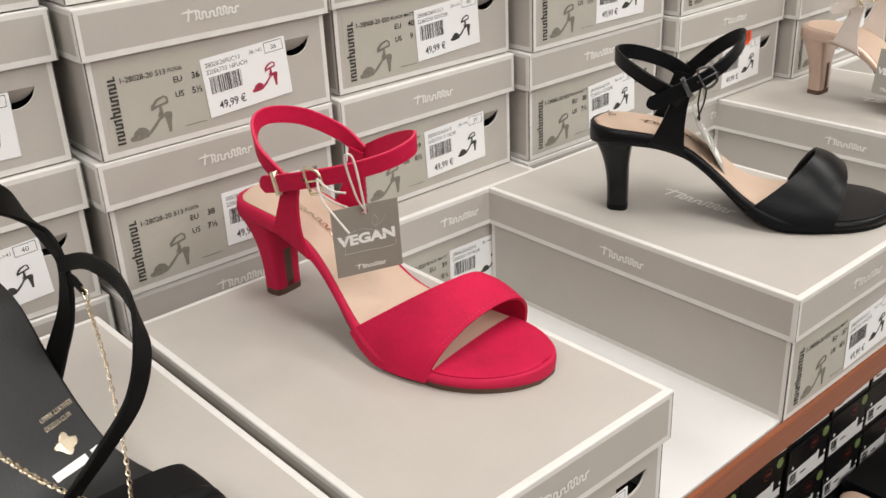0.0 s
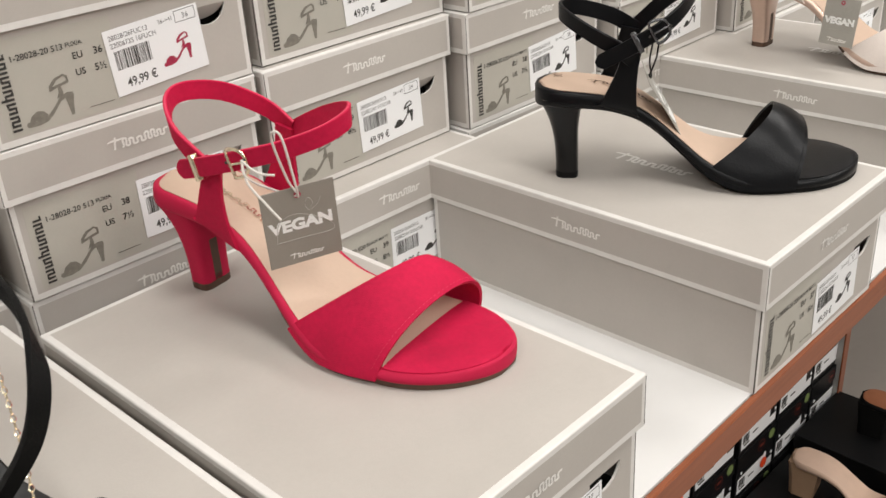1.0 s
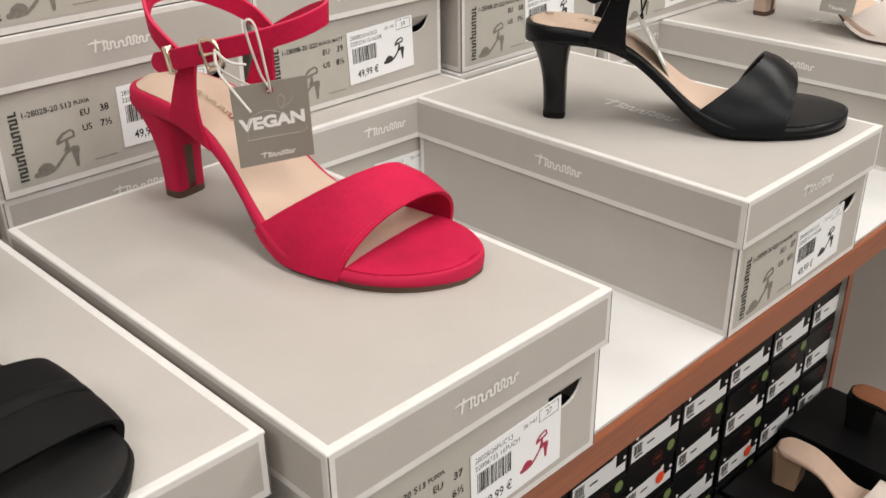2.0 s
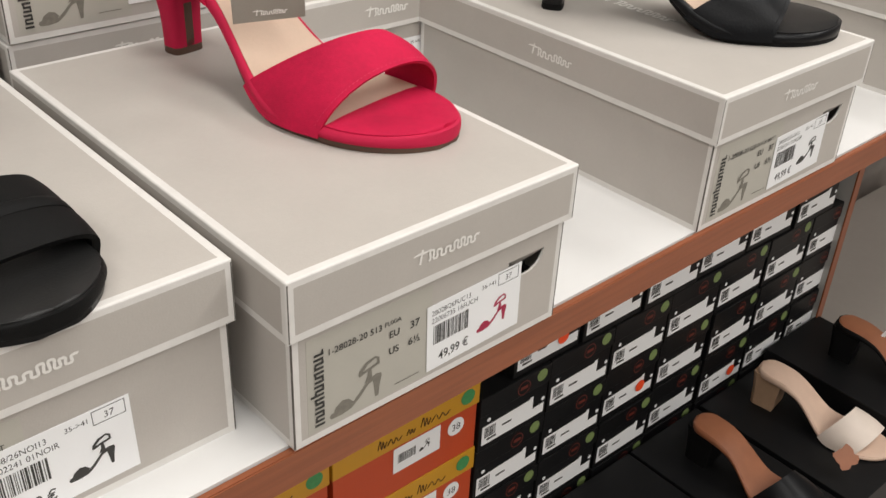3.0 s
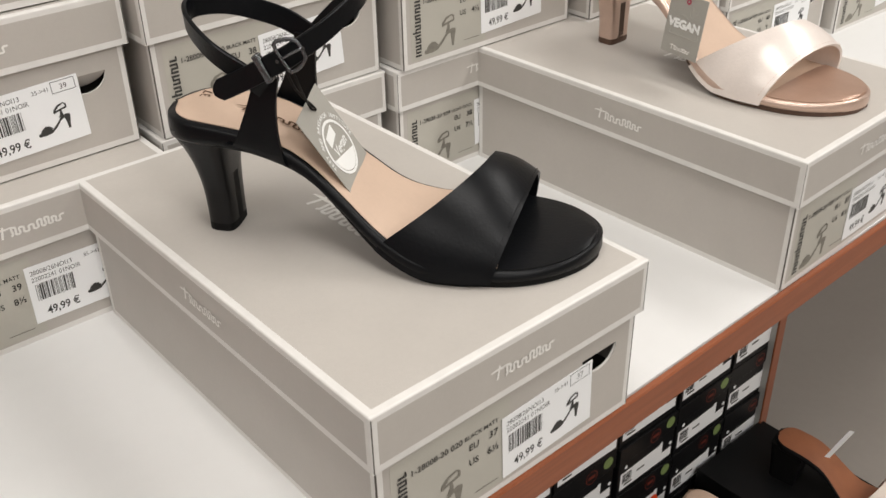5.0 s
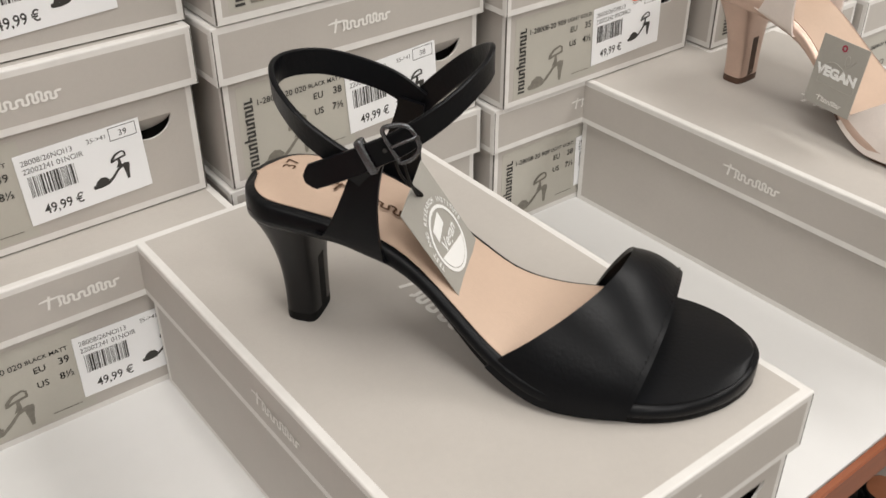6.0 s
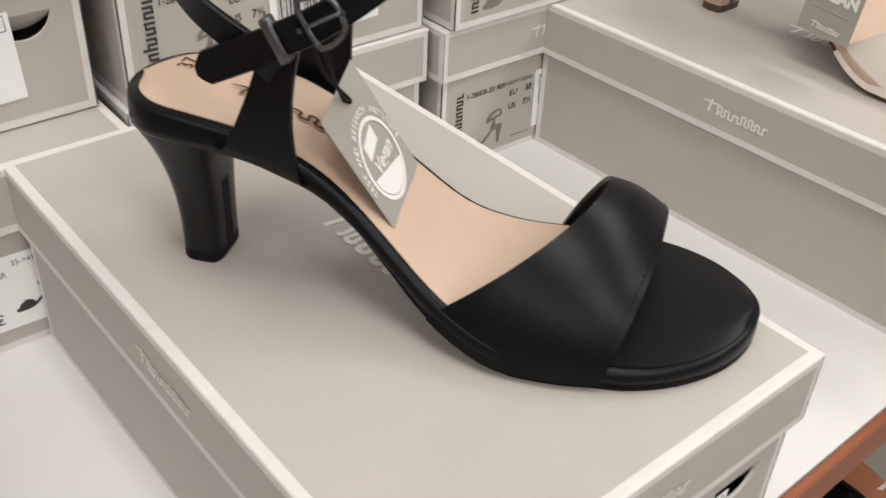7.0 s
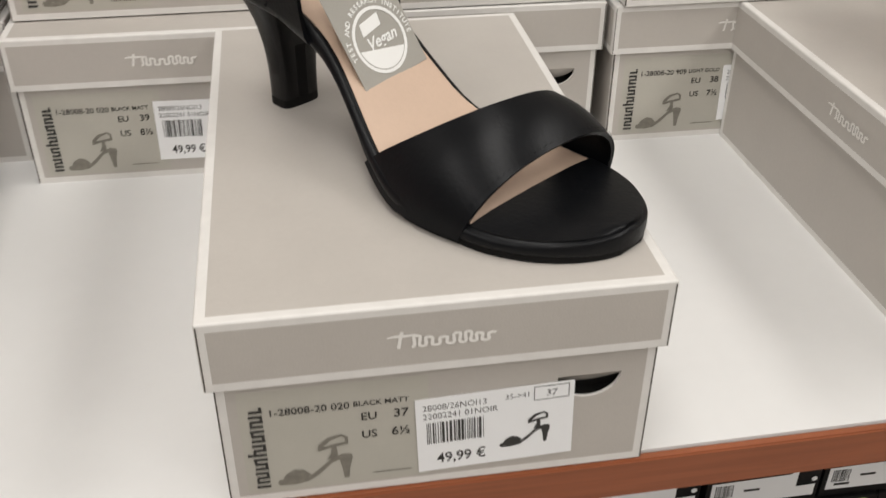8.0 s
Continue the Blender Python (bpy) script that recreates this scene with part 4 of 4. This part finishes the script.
part("cord", tube_bm([knot, knot + Vector((0.006, -0.004, -0.007)), off_eye(-0.010, -0.006, 0.003), eye, off_eye(-0.002, -0.004, 0.010), (0.1015, -0.0345, 0.1235), (0.1065, -0.0325, 0.1245), off_eye(0.003, -0.004, 0.010), off_eye(0.001, -0.0005, -0.0005)], 0.0007, 60, 6), CORD, cord, "", True)
part("loose_end", tube_bm([knot, knot + Vector((0.007, -0.005, -0.009)), knot + Vector((0.017, -0.005, -0.018)), knot + Vector((0.025, -0.003, -0.027))], 0.0007, 24, 6), CORD, cord, "", True)
part("loose_end", tube_bm([knot, knot + Vector((0.007, -0.002, -0.002)), knot + Vector((0.014, -0.002, -0.004)), knot + Vector((0.022, 0.0, -0.004))], 0.0007, 24, 6), CORD, cord, "", True)

vegan_tag(ROSE_M, [(0.072, -0.034, 0.0630), (0.107, -0.040, 0.0630), (0.109, -0.047, 0.0210), (0.074, -0.041, 0.0210)], "pale taupe card hang tag lettered vegan on rose gold sandal", TAG_LIGHT)

black_inv = BLACK_M.inverted()
black_tag, bw, bh = hang_card("hang_tag", Matrix.Identity(4), [(0.7752, 0.5375, 1.0851), (0.8071, 0.5662, 1.0895), (0.8277, 0.5513, 1.0475), (0.7948, 0.5204, 1.041)], TAG_LIGHT, "pale taupe card hang tag with round white seal, on black sandal")
part("seal", ring_bm(0, -bh * 0.12, bw * 0.34, bw * 0.38, -0.0006, 32), WHITE_PRINT, black_tag, "round white seal")
seal_fill = bmesh.new()
outline_bm([(bw * 0.33 * math.cos(math.pi * (1.02 + 0.8 * k / 16)), -bh * 0.12 + bw * 0.33 * math.sin(math.pi * (1.02 + 0.8 * k / 16))) for k in range(17)], -0.0004, bm=seal_fill)
part("seal_base", seal_fill, WHITE_PRINT, black_tag)
part("seal_block", outline_bm([(-bw * 0.20, bw * 0.02 - bh * 0.05), (bw * 0.10, bw * 0.06 - bh * 0.05), (bw * 0.12, bw * 0.20 - bh * 0.05), (-bw * 0.18, bw * 0.16 - bh * 0.05)], -0.0004), WHITE_PRINT, black_tag, "plain white mark of the seal")
words("Vegan", bw * 0.19, WHITE_PRINT, black_tag, pose(bw * 0.02, -0.0006, -bh * 0.17), "seal_word", align="CENTER", bold=0.00015, shear=0.3)
ARC = "TEST AND RESEARCH INSTITUTE"
for k, letter in enumerate(ARC):
    if letter != " ":
        a = radians(188 - 196 * k / (len(ARC) - 1))
        words(letter, bw * 0.085, WHITE_PRINT, black_tag, pose(bw * 0.415 * math.cos(a), -0.0006, -bh * 0.12 + bw * 0.415 * math.sin(a), 0, 90 - math.degrees(a), 0), "seal_letter", align="CENTER", bold=0.00008)
part("eyelet", ring_bm(0.0, bh * 0.42, 0.0008, 0.0018, -0.0006, 16), INK, black_tag)
cord = thing("tag_cord", BLACK_M, "thin black cord tying tag to the buckle", "cord")
eye = BLACK_M.inverted() @ (black_tag.matrix_basis @ Vector((0, -0.0010, bh * 0.42)))
hook = Vector((0.0610, -0.0365, 0.1062))
part("cord", tube_bm([hook, hook.lerp(eye, 0.5) + Vector((0.001, -0.005, 0.002)), eye + Vector((0, -0.001, 0)), eye + Vector((0.0015, 0.001, -0.0008)), hook.lerp(eye, 0.5) + Vector((-0.003, -0.001, 0.0)), hook + Vector((-0.004, 0, 0.001))], 0.00065, 40, 6), BLACK_MATT, cord, "", True)

# ---- the chain sandal on its box ----
CHAIN_SHIFT = Vector((-0.0070, 0.0120, -0.0010))
CHAIN_M = pose(0.2480, 0.6440, SHELF + BH, 0, 0, -84)
cs = thing("chain_sandal", CHAIN_M, "black suede heeled sandal with gold chains and wide toe band", "sandal", "heeled sandals")
soften(part("sole", sole_bm(), BLACK_MATT, cs), 60)
part("outsole", outsole_bm(), BLACK_GLOSS, cs)
soften(part("heel", heel_bm(0.0045, 0.060), BLACK_MATT, cs, "tall slim heel"), 50)
part("heel_tip", heel_bm(0.0, 0.0044, 2), BLACK_GLOSS, cs)
soften(part("insole", footbed_bm(-0.0242, 0.2115, 56, 0.0018, 0.0012, 0.003, 0.0006), BLACK_INSOLE, cs, "black insole with pale print"), 50)
soften(part("vamp", vamp_bm((0.122, (0.146, 0.004, 0.0365), 0.138), (0.182, (0.186, 0.006, 0.0225), 0.182), 0.003, round_=0.55, side=0.8), BLACK_MATT, cs, "wide flat band over the toes"), 60)
soften(part("vamp_fold", vamp_bm((0.150, (0.162, 0.004, 0.0325), 0.158), (0.162, (0.169, 0.005, 0.0305), 0.166), 0.003, round_=0.55, side=0.8), BLACK_MATT, cs), 60)
for ob in cs.children:
    for v in ob.data.vertices:
        k = min(1.0, max(0.0, (0.115 - v.co.x) / 0.10))
        v.co.z *= 1 + 0.36 * k * k * (3 - 2 * k)
        # a long, blunt toe
        u = min(1.0, max(0.0, (v.co.x - TOE_S) / (TOE_END - TOE_S)))
        if 0 < u:
            v.co.y = 0.0065 + (v.co.y - 0.0065) * min(1.18, (max(1e-4, 1 - u ** 3.4) / max(1e-4, 1 - u ** 1.9)) ** 0.5)
        if v.co.x > 0.12:
            v.co.x = 0.12 + (v.co.x - 0.12) * 1.183
chain_inv = CHAIN_M.inverted()


def on_chain_sandal(pts):
    return [chain_inv @ (Vector(p) + CHAIN_SHIFT) for p in pts]


ANKLE_C = tuple((chain_inv @ (Vector((0.258, 0.57, 1.1)) + CHAIN_SHIFT))[:2])
soften(part("ankle_strap", ribbon_bm(on_chain_sandal([(0.281, 0.583, 1.045), (0.290, 0.577, 1.07), (0.298, 0.571, 1.095), (0.300, 0.568, 1.123), (0.292, 0.574, 1.146), (0.275, 0.558, 1.168), (0.252, 0.545, 1.178), (0.228, 0.556, 1.165), (0.218, 0.575, 1.13), (0.224, 0.590, 1.09), (0.231, 0.592, 1.055)]), 0.0150, 0.0028, ANKLE_C, 80), BLACK_MATT, cs), 50)
soften(part("instep_strap", ribbon_bm(on_chain_sandal([(0.2985, 0.568, 1.122), (0.3005, 0.530, 1.136), (0.296, 0.480, 1.143), (0.285, 0.438, 1.139), (0.2755, 0.433, 1.116), (0.264, 0.455, 1.082), (0.258, 0.488, 1.045), (0.256, 0.505, 1.022)]), 0.0082, 0.0026, ANKLE_C, 70), BLACK_MATT, cs), 50)
part("ring_tab", ribbon_bm(on_chain_sandal([(0.2995, 0.566, 1.116), (0.3005, 0.555, 1.116), (0.3005, 0.546, 1.114)]), 0.006, 0.002, ANKLE_C, 10), BLACK_MATT, cs)


def chain_bm(pts, pitch, r):
    """A curb chain of small alternating links."""
    bm = bmesh.new()
    length = sum((Vector(b) - Vector(a)).length for a, b in zip(pts, pts[1:]))
    n = int(length / pitch)
    ps = spline(pts, n)
    for i in range(n):
        a, b = ps[i], ps[i + 1]
        x = (b - a).normalized()
        y = x.cross(Vector((0.3, 0.8, 0.5))).normalized()
        z = x.cross(y)
        tilt = 0.7 if i % 2 else -0.7
        y, z = y * math.cos(tilt) + z * math.sin(tilt), z * math.cos(tilt) - y * math.sin(tilt)
        rows = []
        c = (a + b) / 2
        for k in range(8):
            t = 2 * math.pi * k / 8
            o = x * (math.cos(t) * pitch * 0.72) + y * (math.sin(t) * pitch * 0.5)
            m = o.normalized()
            rows.append([bm.verts.new(c + o + m * (r * math.cos(q)) + z * (r * math.sin(q))) for q in (0, 2.1, 4.2)])
        for k in range(8):
            p, q = rows[k], rows[(k + 1) % 8]
            for j in range(3):
                bm.faces.new((p[j], p[(j + 1) % 3], q[(j + 1) % 3], q[j]))
    return bm


part("ring", tube_bm([chain_inv @ (CHAIN_SHIFT + Vector((0.3000, 0.5425, 1.1135)) + Vector((0.0, math.cos(a), math.sin(a))) * 0.0042) for a in [k * math.pi / 6 for k in range(13)]], 0.0006, 36, 6), GOLD, cs, "small gold ring", True)
many(part("chain", chain_bm(on_chain_sandal([(0.2995, 0.5410, 1.1100), (0.296, 0.523, 1.092), (0.288, 0.496, 1.066), (0.279, 0.474, 1.043), (0.276, 0.470, 1.036)]), 0.0021, 0.00042), GOLD, cs, "fine gold curb chain"))
many(part("chain", chain_bm(on_chain_sandal([(0.212, 0.560, 1.085), (0.232, 0.530, 1.066), (0.250, 0.502, 1.048), (0.272, 0.472, 1.034)]), 0.0026, 0.0006), GOLD, cs, "fine gold curb chain"))
def on_insole(ob, s0, d0, turn, lift=0.0024):
    """Lays a flat print on the raised insole."""
    for v in ob.data.vertices:
        x, z = v.co.x, v.co.z
        px = s0 + x * math.cos(turn) - z * math.sin(turn)
        py = d0 + x * math.sin(turn) + z * math.cos(turn)
        k = min(1.0, max(0.0, (0.115 - px) / 0.10))
        v.co = Vector((px, py, foot_z(px) * (1 + 0.36 * k * k * (3 - 2 * k)) + lift))


for k, text in enumerate(("UPPER LEATHER", "DESSUS CUIR")):
    t_ob = words(text, 0.0027, GOLD, cs, pose(0, 0, 0), "insole_print")
    on_insole(t_ob, 0.080 + 0.0036 * k, 0.004, radians(97))
hide = part("insole_print", outline_bm([(0.0052 * (1 + 0.22 * math.cos(4 * a + 0.6) + 0.1 * math.sin(7 * a)) * math.cos(a), 0.0038 * (1 + 0.22 * math.cos(4 * a + 0.6)) * math.sin(a)) for a in [k * math.pi / 16 for k in range(32)]], 0), GOLD, cs, "small gold hide emblem")
on_insole(hide, 0.0905, 0.010, radians(97))
bar = part("insole_print", flat_rect(0, 0.020, 0, 0.0042, 0, bm=flat_rect(0.023, 0.029, 0, 0.0042, 0)), WHITE_PRINT, cs, "white bars of small print")
on_insole(bar, 0.104, -0.004, radians(97))
mk = part("insole_mark", wordmark_bm(0.044, 0.0115), WHITE_PRINT, cs, "pale brand mark stamped on the insole")
for v in mk.data.vertices:
    k = min(1.0, max(0.0, (0.115 - (0.005 + v.co.x)) / 0.10))
    zz = foot_z(0.005 + v.co.x) * (1 + 0.36 * k * k * (3 - 2 * k)) + 0.0030
    v.co = Vector((0.005 + v.co.x, -0.004 + v.co.z, zz))

# ---- black stock boxes below ----
LOW_M = pose(0.8157, 0.700, 0)
KW, KH, KL = 0.1195, 0.0858, 0.25


def low_mesh(bm, name, *mats):
    return mesh_of(bm, name, *mats)


K_BODY = low_mesh(box_bm(-KW / 2 + 0.002, KW / 2 - 0.002, 0.002, KL - 0.002, 0, KH - 0.006, 0.0008), "tray", BLACK_BOX)
K_LID = low_mesh(box_bm(-KW / 2 + 0.0005, KW / 2 - 0.0005, 0, KL, KH - 0.029, KH - 0.0005, 0.001), "lid", BLACK_BOX)
K_LABEL = low_mesh(outline_bm([(-0.053, 0.006), (0.053, 0.006), (0.053, 0.021), (0.033, 0.020), (0.033, 0.0405), (0.028, 0.0405), (0.026, 0.0375), (-0.053, 0.035)], 0), "size_label", STICKER)
K_CODE = barcode(9, 0.018, 0.016)
K_EMBLEM = low_mesh(ring_bm(0, 0, 0.0094, 0.0108, -0.0002, 20, bm=flat_rect(-0.006, 0.006, -0.0022, 0.0028, -0.0002)), "emblem", EMBLEM)
K_GREEN = low_mesh(disc_bm(0, 0, 0.0088, 0, 16), "green_badge", GREEN_DOT)
K_DOT = low_mesh(disc_bm(0, 0, 0.003, 0, 10), "white_dot", STICKER)
K_ORANGE = low_mesh(disc_bm(0, 0, 0.0095, 0, 14), "price_dot", ORANGE_DOT)
K_MARKS = low_mesh(flat_rect(0.0, 0.016, 0, 0.003, 0, depth=0.0001), "small_print", INK)


def black_box(m, dot, label):
    b = thing("shoe_box", m, label, "shoe box", "black stock boxes")
    link_part("tray", K_BODY, b)
    lid = link_part("lid", K_LID, b)
    e = link_part("emblem", K_EMBLEM, lid)
    e.matrix_basis = pose(0.012, -0.0002, KH - 0.0165)
    e = link_part("green_badge", K_GREEN, lid)
    e.matrix_basis = pose(0.043, -0.0002, KH - 0.0115)
    lb = link_part("size_label", K_LABEL, b)
    lb.matrix_basis = pose(0.0, 0.0014, 0.004)
    c = many(link_part("barcode", K_CODE, lb))
    c.matrix_basis = pose(-0.049, -0.0004, 0.016)
    c = link_part("small_print", K_MARKS, lb)
    c.matrix_basis = pose(-0.02, -0.0004, 0.021)
    c = link_part("small_print", K_MARKS, lb)
    c.matrix_basis = pose(-0.045, -0.0004, 0.011)
    w = link_part("white_dot", K_DOT, b)
    w.matrix_basis = pose(0.051, 0.0014, 0.032)
    w = link_part("white_dot", K_DOT, b)
    w.matrix_basis = pose(-0.043, 0.0014, 0.047)
    if dot:
        d = link_part("price_dot", K_ORANGE, b, "fluorescent orange price dot")
        d.matrix_basis = pose(0.024, -0.0005, 0.028)
    return b


rk = random.Random(11)
for c in range(7):
    for r in range(5):
        x = KW / 2 + c * 0.1205 + rk.uniform(-0.0004, 0.0004)
        if r == 4:
            x += 0.055
        if x > 0.80:
            continue
        black_box(LOW_M @ pose(x, rk.uniform(-0.002, 0.003), 0.1555 + r * KH, 0, 0, rk.uniform(-0.5, 0.5)), (c, r) in ((0, 4), (2, 2), (4, 1)), "black shoe box with a stepped white size label in the stack")

# ---- orange stock boxes ----
OW, OH, OL = 0.209, 0.1034, 0.30
O_BODY = mesh_of(box_bm(-OW / 2 + 0.002, OW / 2 - 0.002, 0.002, OL - 0.002, 0, OH - 0.006, 0.0008), "tray", ORANGE)
O_LID = mesh_of(box_bm(-OW / 2 + 0.0003, OW / 2 - 0.0003, 0, OL, OH - 0.034, OH - 0.0005, 0.001), "lid", YELLOW)
O_LABEL = mesh_of(flat_rect(0, 0.068, 0, 0.036, 0), "price_sticker", STICKER)
O_SIZE = mesh_of(disc_bm(0, 0, 0.0125, 0, 24), "size_disc", STICKER)
O_GREEN = mesh_of(disc_bm(0, 0, 0.0105, 0, 20), "green_badge", GREEN_DOT_2)
scr = bmesh.new()
for a, w, h in ((0.0, 0.012, 0.013), (0.013, 0.02, 0.008), (0.04, 0.012, 0.008), (0.06, 0.014, 0.014), (0.075, 0.028, 0.008)):
    tube_bm([(a, 0, h * 0.1), (a + w * 0.25, 0, h), (a + w * 0.4, 0, 0), (a + w * 0.6, 0, h * 0.8), (a + w * 0.75, 0, 0), (a + w, 0, h * 0.6)], 0.0006, 24, 5, scr)
O_SCRIPT = mesh_of(scr, "wordmark", BROWN_INK)


def orange_box(m, size):
    b = thing("shoe_box", m, "orange shoe box with an ochre lid in the lower stack", "shoe box", "orange stock boxes")
    link_part("tray", O_BODY, b)
    lid = link_part("lid", O_LID, b, "ochre yellow lid")
    w = link_part("wordmark", O_SCRIPT, lid)
    w.matrix_basis = pose(-0.045, -0.0004, OH - 0.025)
    w = link_part("green_badge", O_GREEN, lid)
    w.matrix_basis = pose(0.085, -0.0003, OH - 0.016)
    st = link_part("price_sticker", O_LABEL, b)
    st.matrix_basis = pose(-0.022, 0.0014, 0.030)
    c = many(link_part("barcode", BARCODES[1], st))
    c.matrix_basis = pose(0.006, -0.0004, 0.013)
    pic = link_part("shoe_picture", PIC_BLACK, st)
    pic.matrix_basis = pose(0.036, -0.0004, 0.013) @ Matrix.Scale(0.7, 4)
    d = link_part("size_disc", O_SIZE, b)
    d.matrix_basis = pose(0.070, 0.0014, 0.050)
    words(size, 0.014, INK, d, pose(0, -0.0005, -0.005), align="CENTER")
    return b


for c in range(3):
    for r in range(4):
        orange_box(LOW_M @ pose(-0.106 - c * 0.2125, rk.uniform(-0.002, 0.002), 0.531 - OH * (r + 1) if r < 3 else 0.1555, 0, 0, rk.uniform(-0.4, 0.4)) @ Matrix.Diagonal((1, 1, 1 if r < 3 else 0.63, 1)), ("38", "38", "40", "39")[r])

# ---- mules on low black boxes ----


def mule(m, label, insole, heel_mat, upper, wrap=None):
    s = thing("mule", m, label, "mule", "mules on low boxes")
    soften(part("sole", sole_bm(40), wrap or insole, s), 60)
    soften(part("insole", footbed_bm(-0.0242, 0.2115, 40, 0.002, 0.0012, 0.003, 0.0006), insole, s), 50)
    hb = bmesh.new()
    rows = []
    for z, e in ((0.0, 0.0), (0.03, 0.3), (0.058, 1.0)):
        rows.append([Vector((x, y, (foot_z(max(x, -0.03)) - 0.006) if e == 1.0 else z)) for x, y in ((-0.022 - 0.006 * e, -0.018), (-0.016 - 0.006 * e, -0.0225), (0.018 + 0.006 * e, -0.0235), (0.018 + 0.006 * e, 0.0235), (-0.016 - 0.006 * e, 0.0225), (-0.022 - 0.006 * e, 0.018))])
    part("heel", loft_bm(rows), heel_mat, s, "broad block heel")
    soften(part("vamp", vamp_bm((0.105, (0.135, 0.004, 0.056), 0.122), (0.165, (0.186, 0.008, 0.034), 0.176)), upper, s, "wide toe band"), 60)
    return s


LOW_TOP = 0.238
SMALL = Matrix.Scale(0.92, 4)
D_BODY = mesh_of(box_bm(-0.078, 0.078, 0, 0.27, 0, 0.052, 0.001), "tray", BLACK_BOX)
D_LID = mesh_of(box_bm(-0.080, 0.080, -0.002, 0.272, 0.052, 0.0825, 0.0012), "lid", BLACK_BOX)
for x, tall in ((1.05, 1.0), (1.215, 1.0), (1.385, 1.0), (1.555, 1.4)):
    b = thing("shoe_box", pose(x, 0.422, 0.1555) @ Matrix.Diagonal((1, 1, tall, 1)), "black shoe box laid flat under a mule", "shoe box", "low display boxes")
    link_part("tray", D_BODY, b)
    link_part("lid", D_LID, b)
mule(pose(1.213, 0.620, LOW_TOP, 0, 0, -86) @ SMALL, "mule with tan insole and black toe band", TAN, BLACK_MATT, BLACK_LEATHER)
mule(pose(1.400, 0.634, LOW_TOP, 0, 0, -81) @ SMALL, "nude mule with cream band and block heel", NUDE, NUDE_HEEL, CREAM)
mule(pose(1.566, 0.604, LOW_TOP + 0.033, 0, 0, -79) @ SMALL, "black mule with tan insole and cream toe band", TAN, BLACK_MATT, CREAM, BLACK_MATT)


def leather_tag(m, label):
    """A small leather tag with a ragged hide outline."""
    t = thing("leather_tag", m, label, "tag")
    pts = []
    for k in range(28):
        a = 2 * math.pi * k / 28
        r = 0.0165 * (1 + 0.16 * math.cos(4 * a + 0.5) + 0.07 * math.sin(9 * a))
        pts.append((r * math.cos(a), r * math.sin(a)))
    part("hide", outline_bm(pts, 0, 0.0014), TAN, t)
    return t


leather_tag(pose(1.346, 0.472, LOW_TOP + 0.030, -42, 0, -46), "tan leather hide-shaped tag hanging on nude mule")
ptag = thing("plastic_tag", pose(1.565, 0.545, LOW_TOP + 0.122, 8, 24, -30), "white plastic strip tag standing up from a mule", "tag")
part("strip", box_bm(-0.0045, 0.0045, -0.0004, 0.0004, -0.02, 0.035, 0.0003, 1), STICKER, ptag)
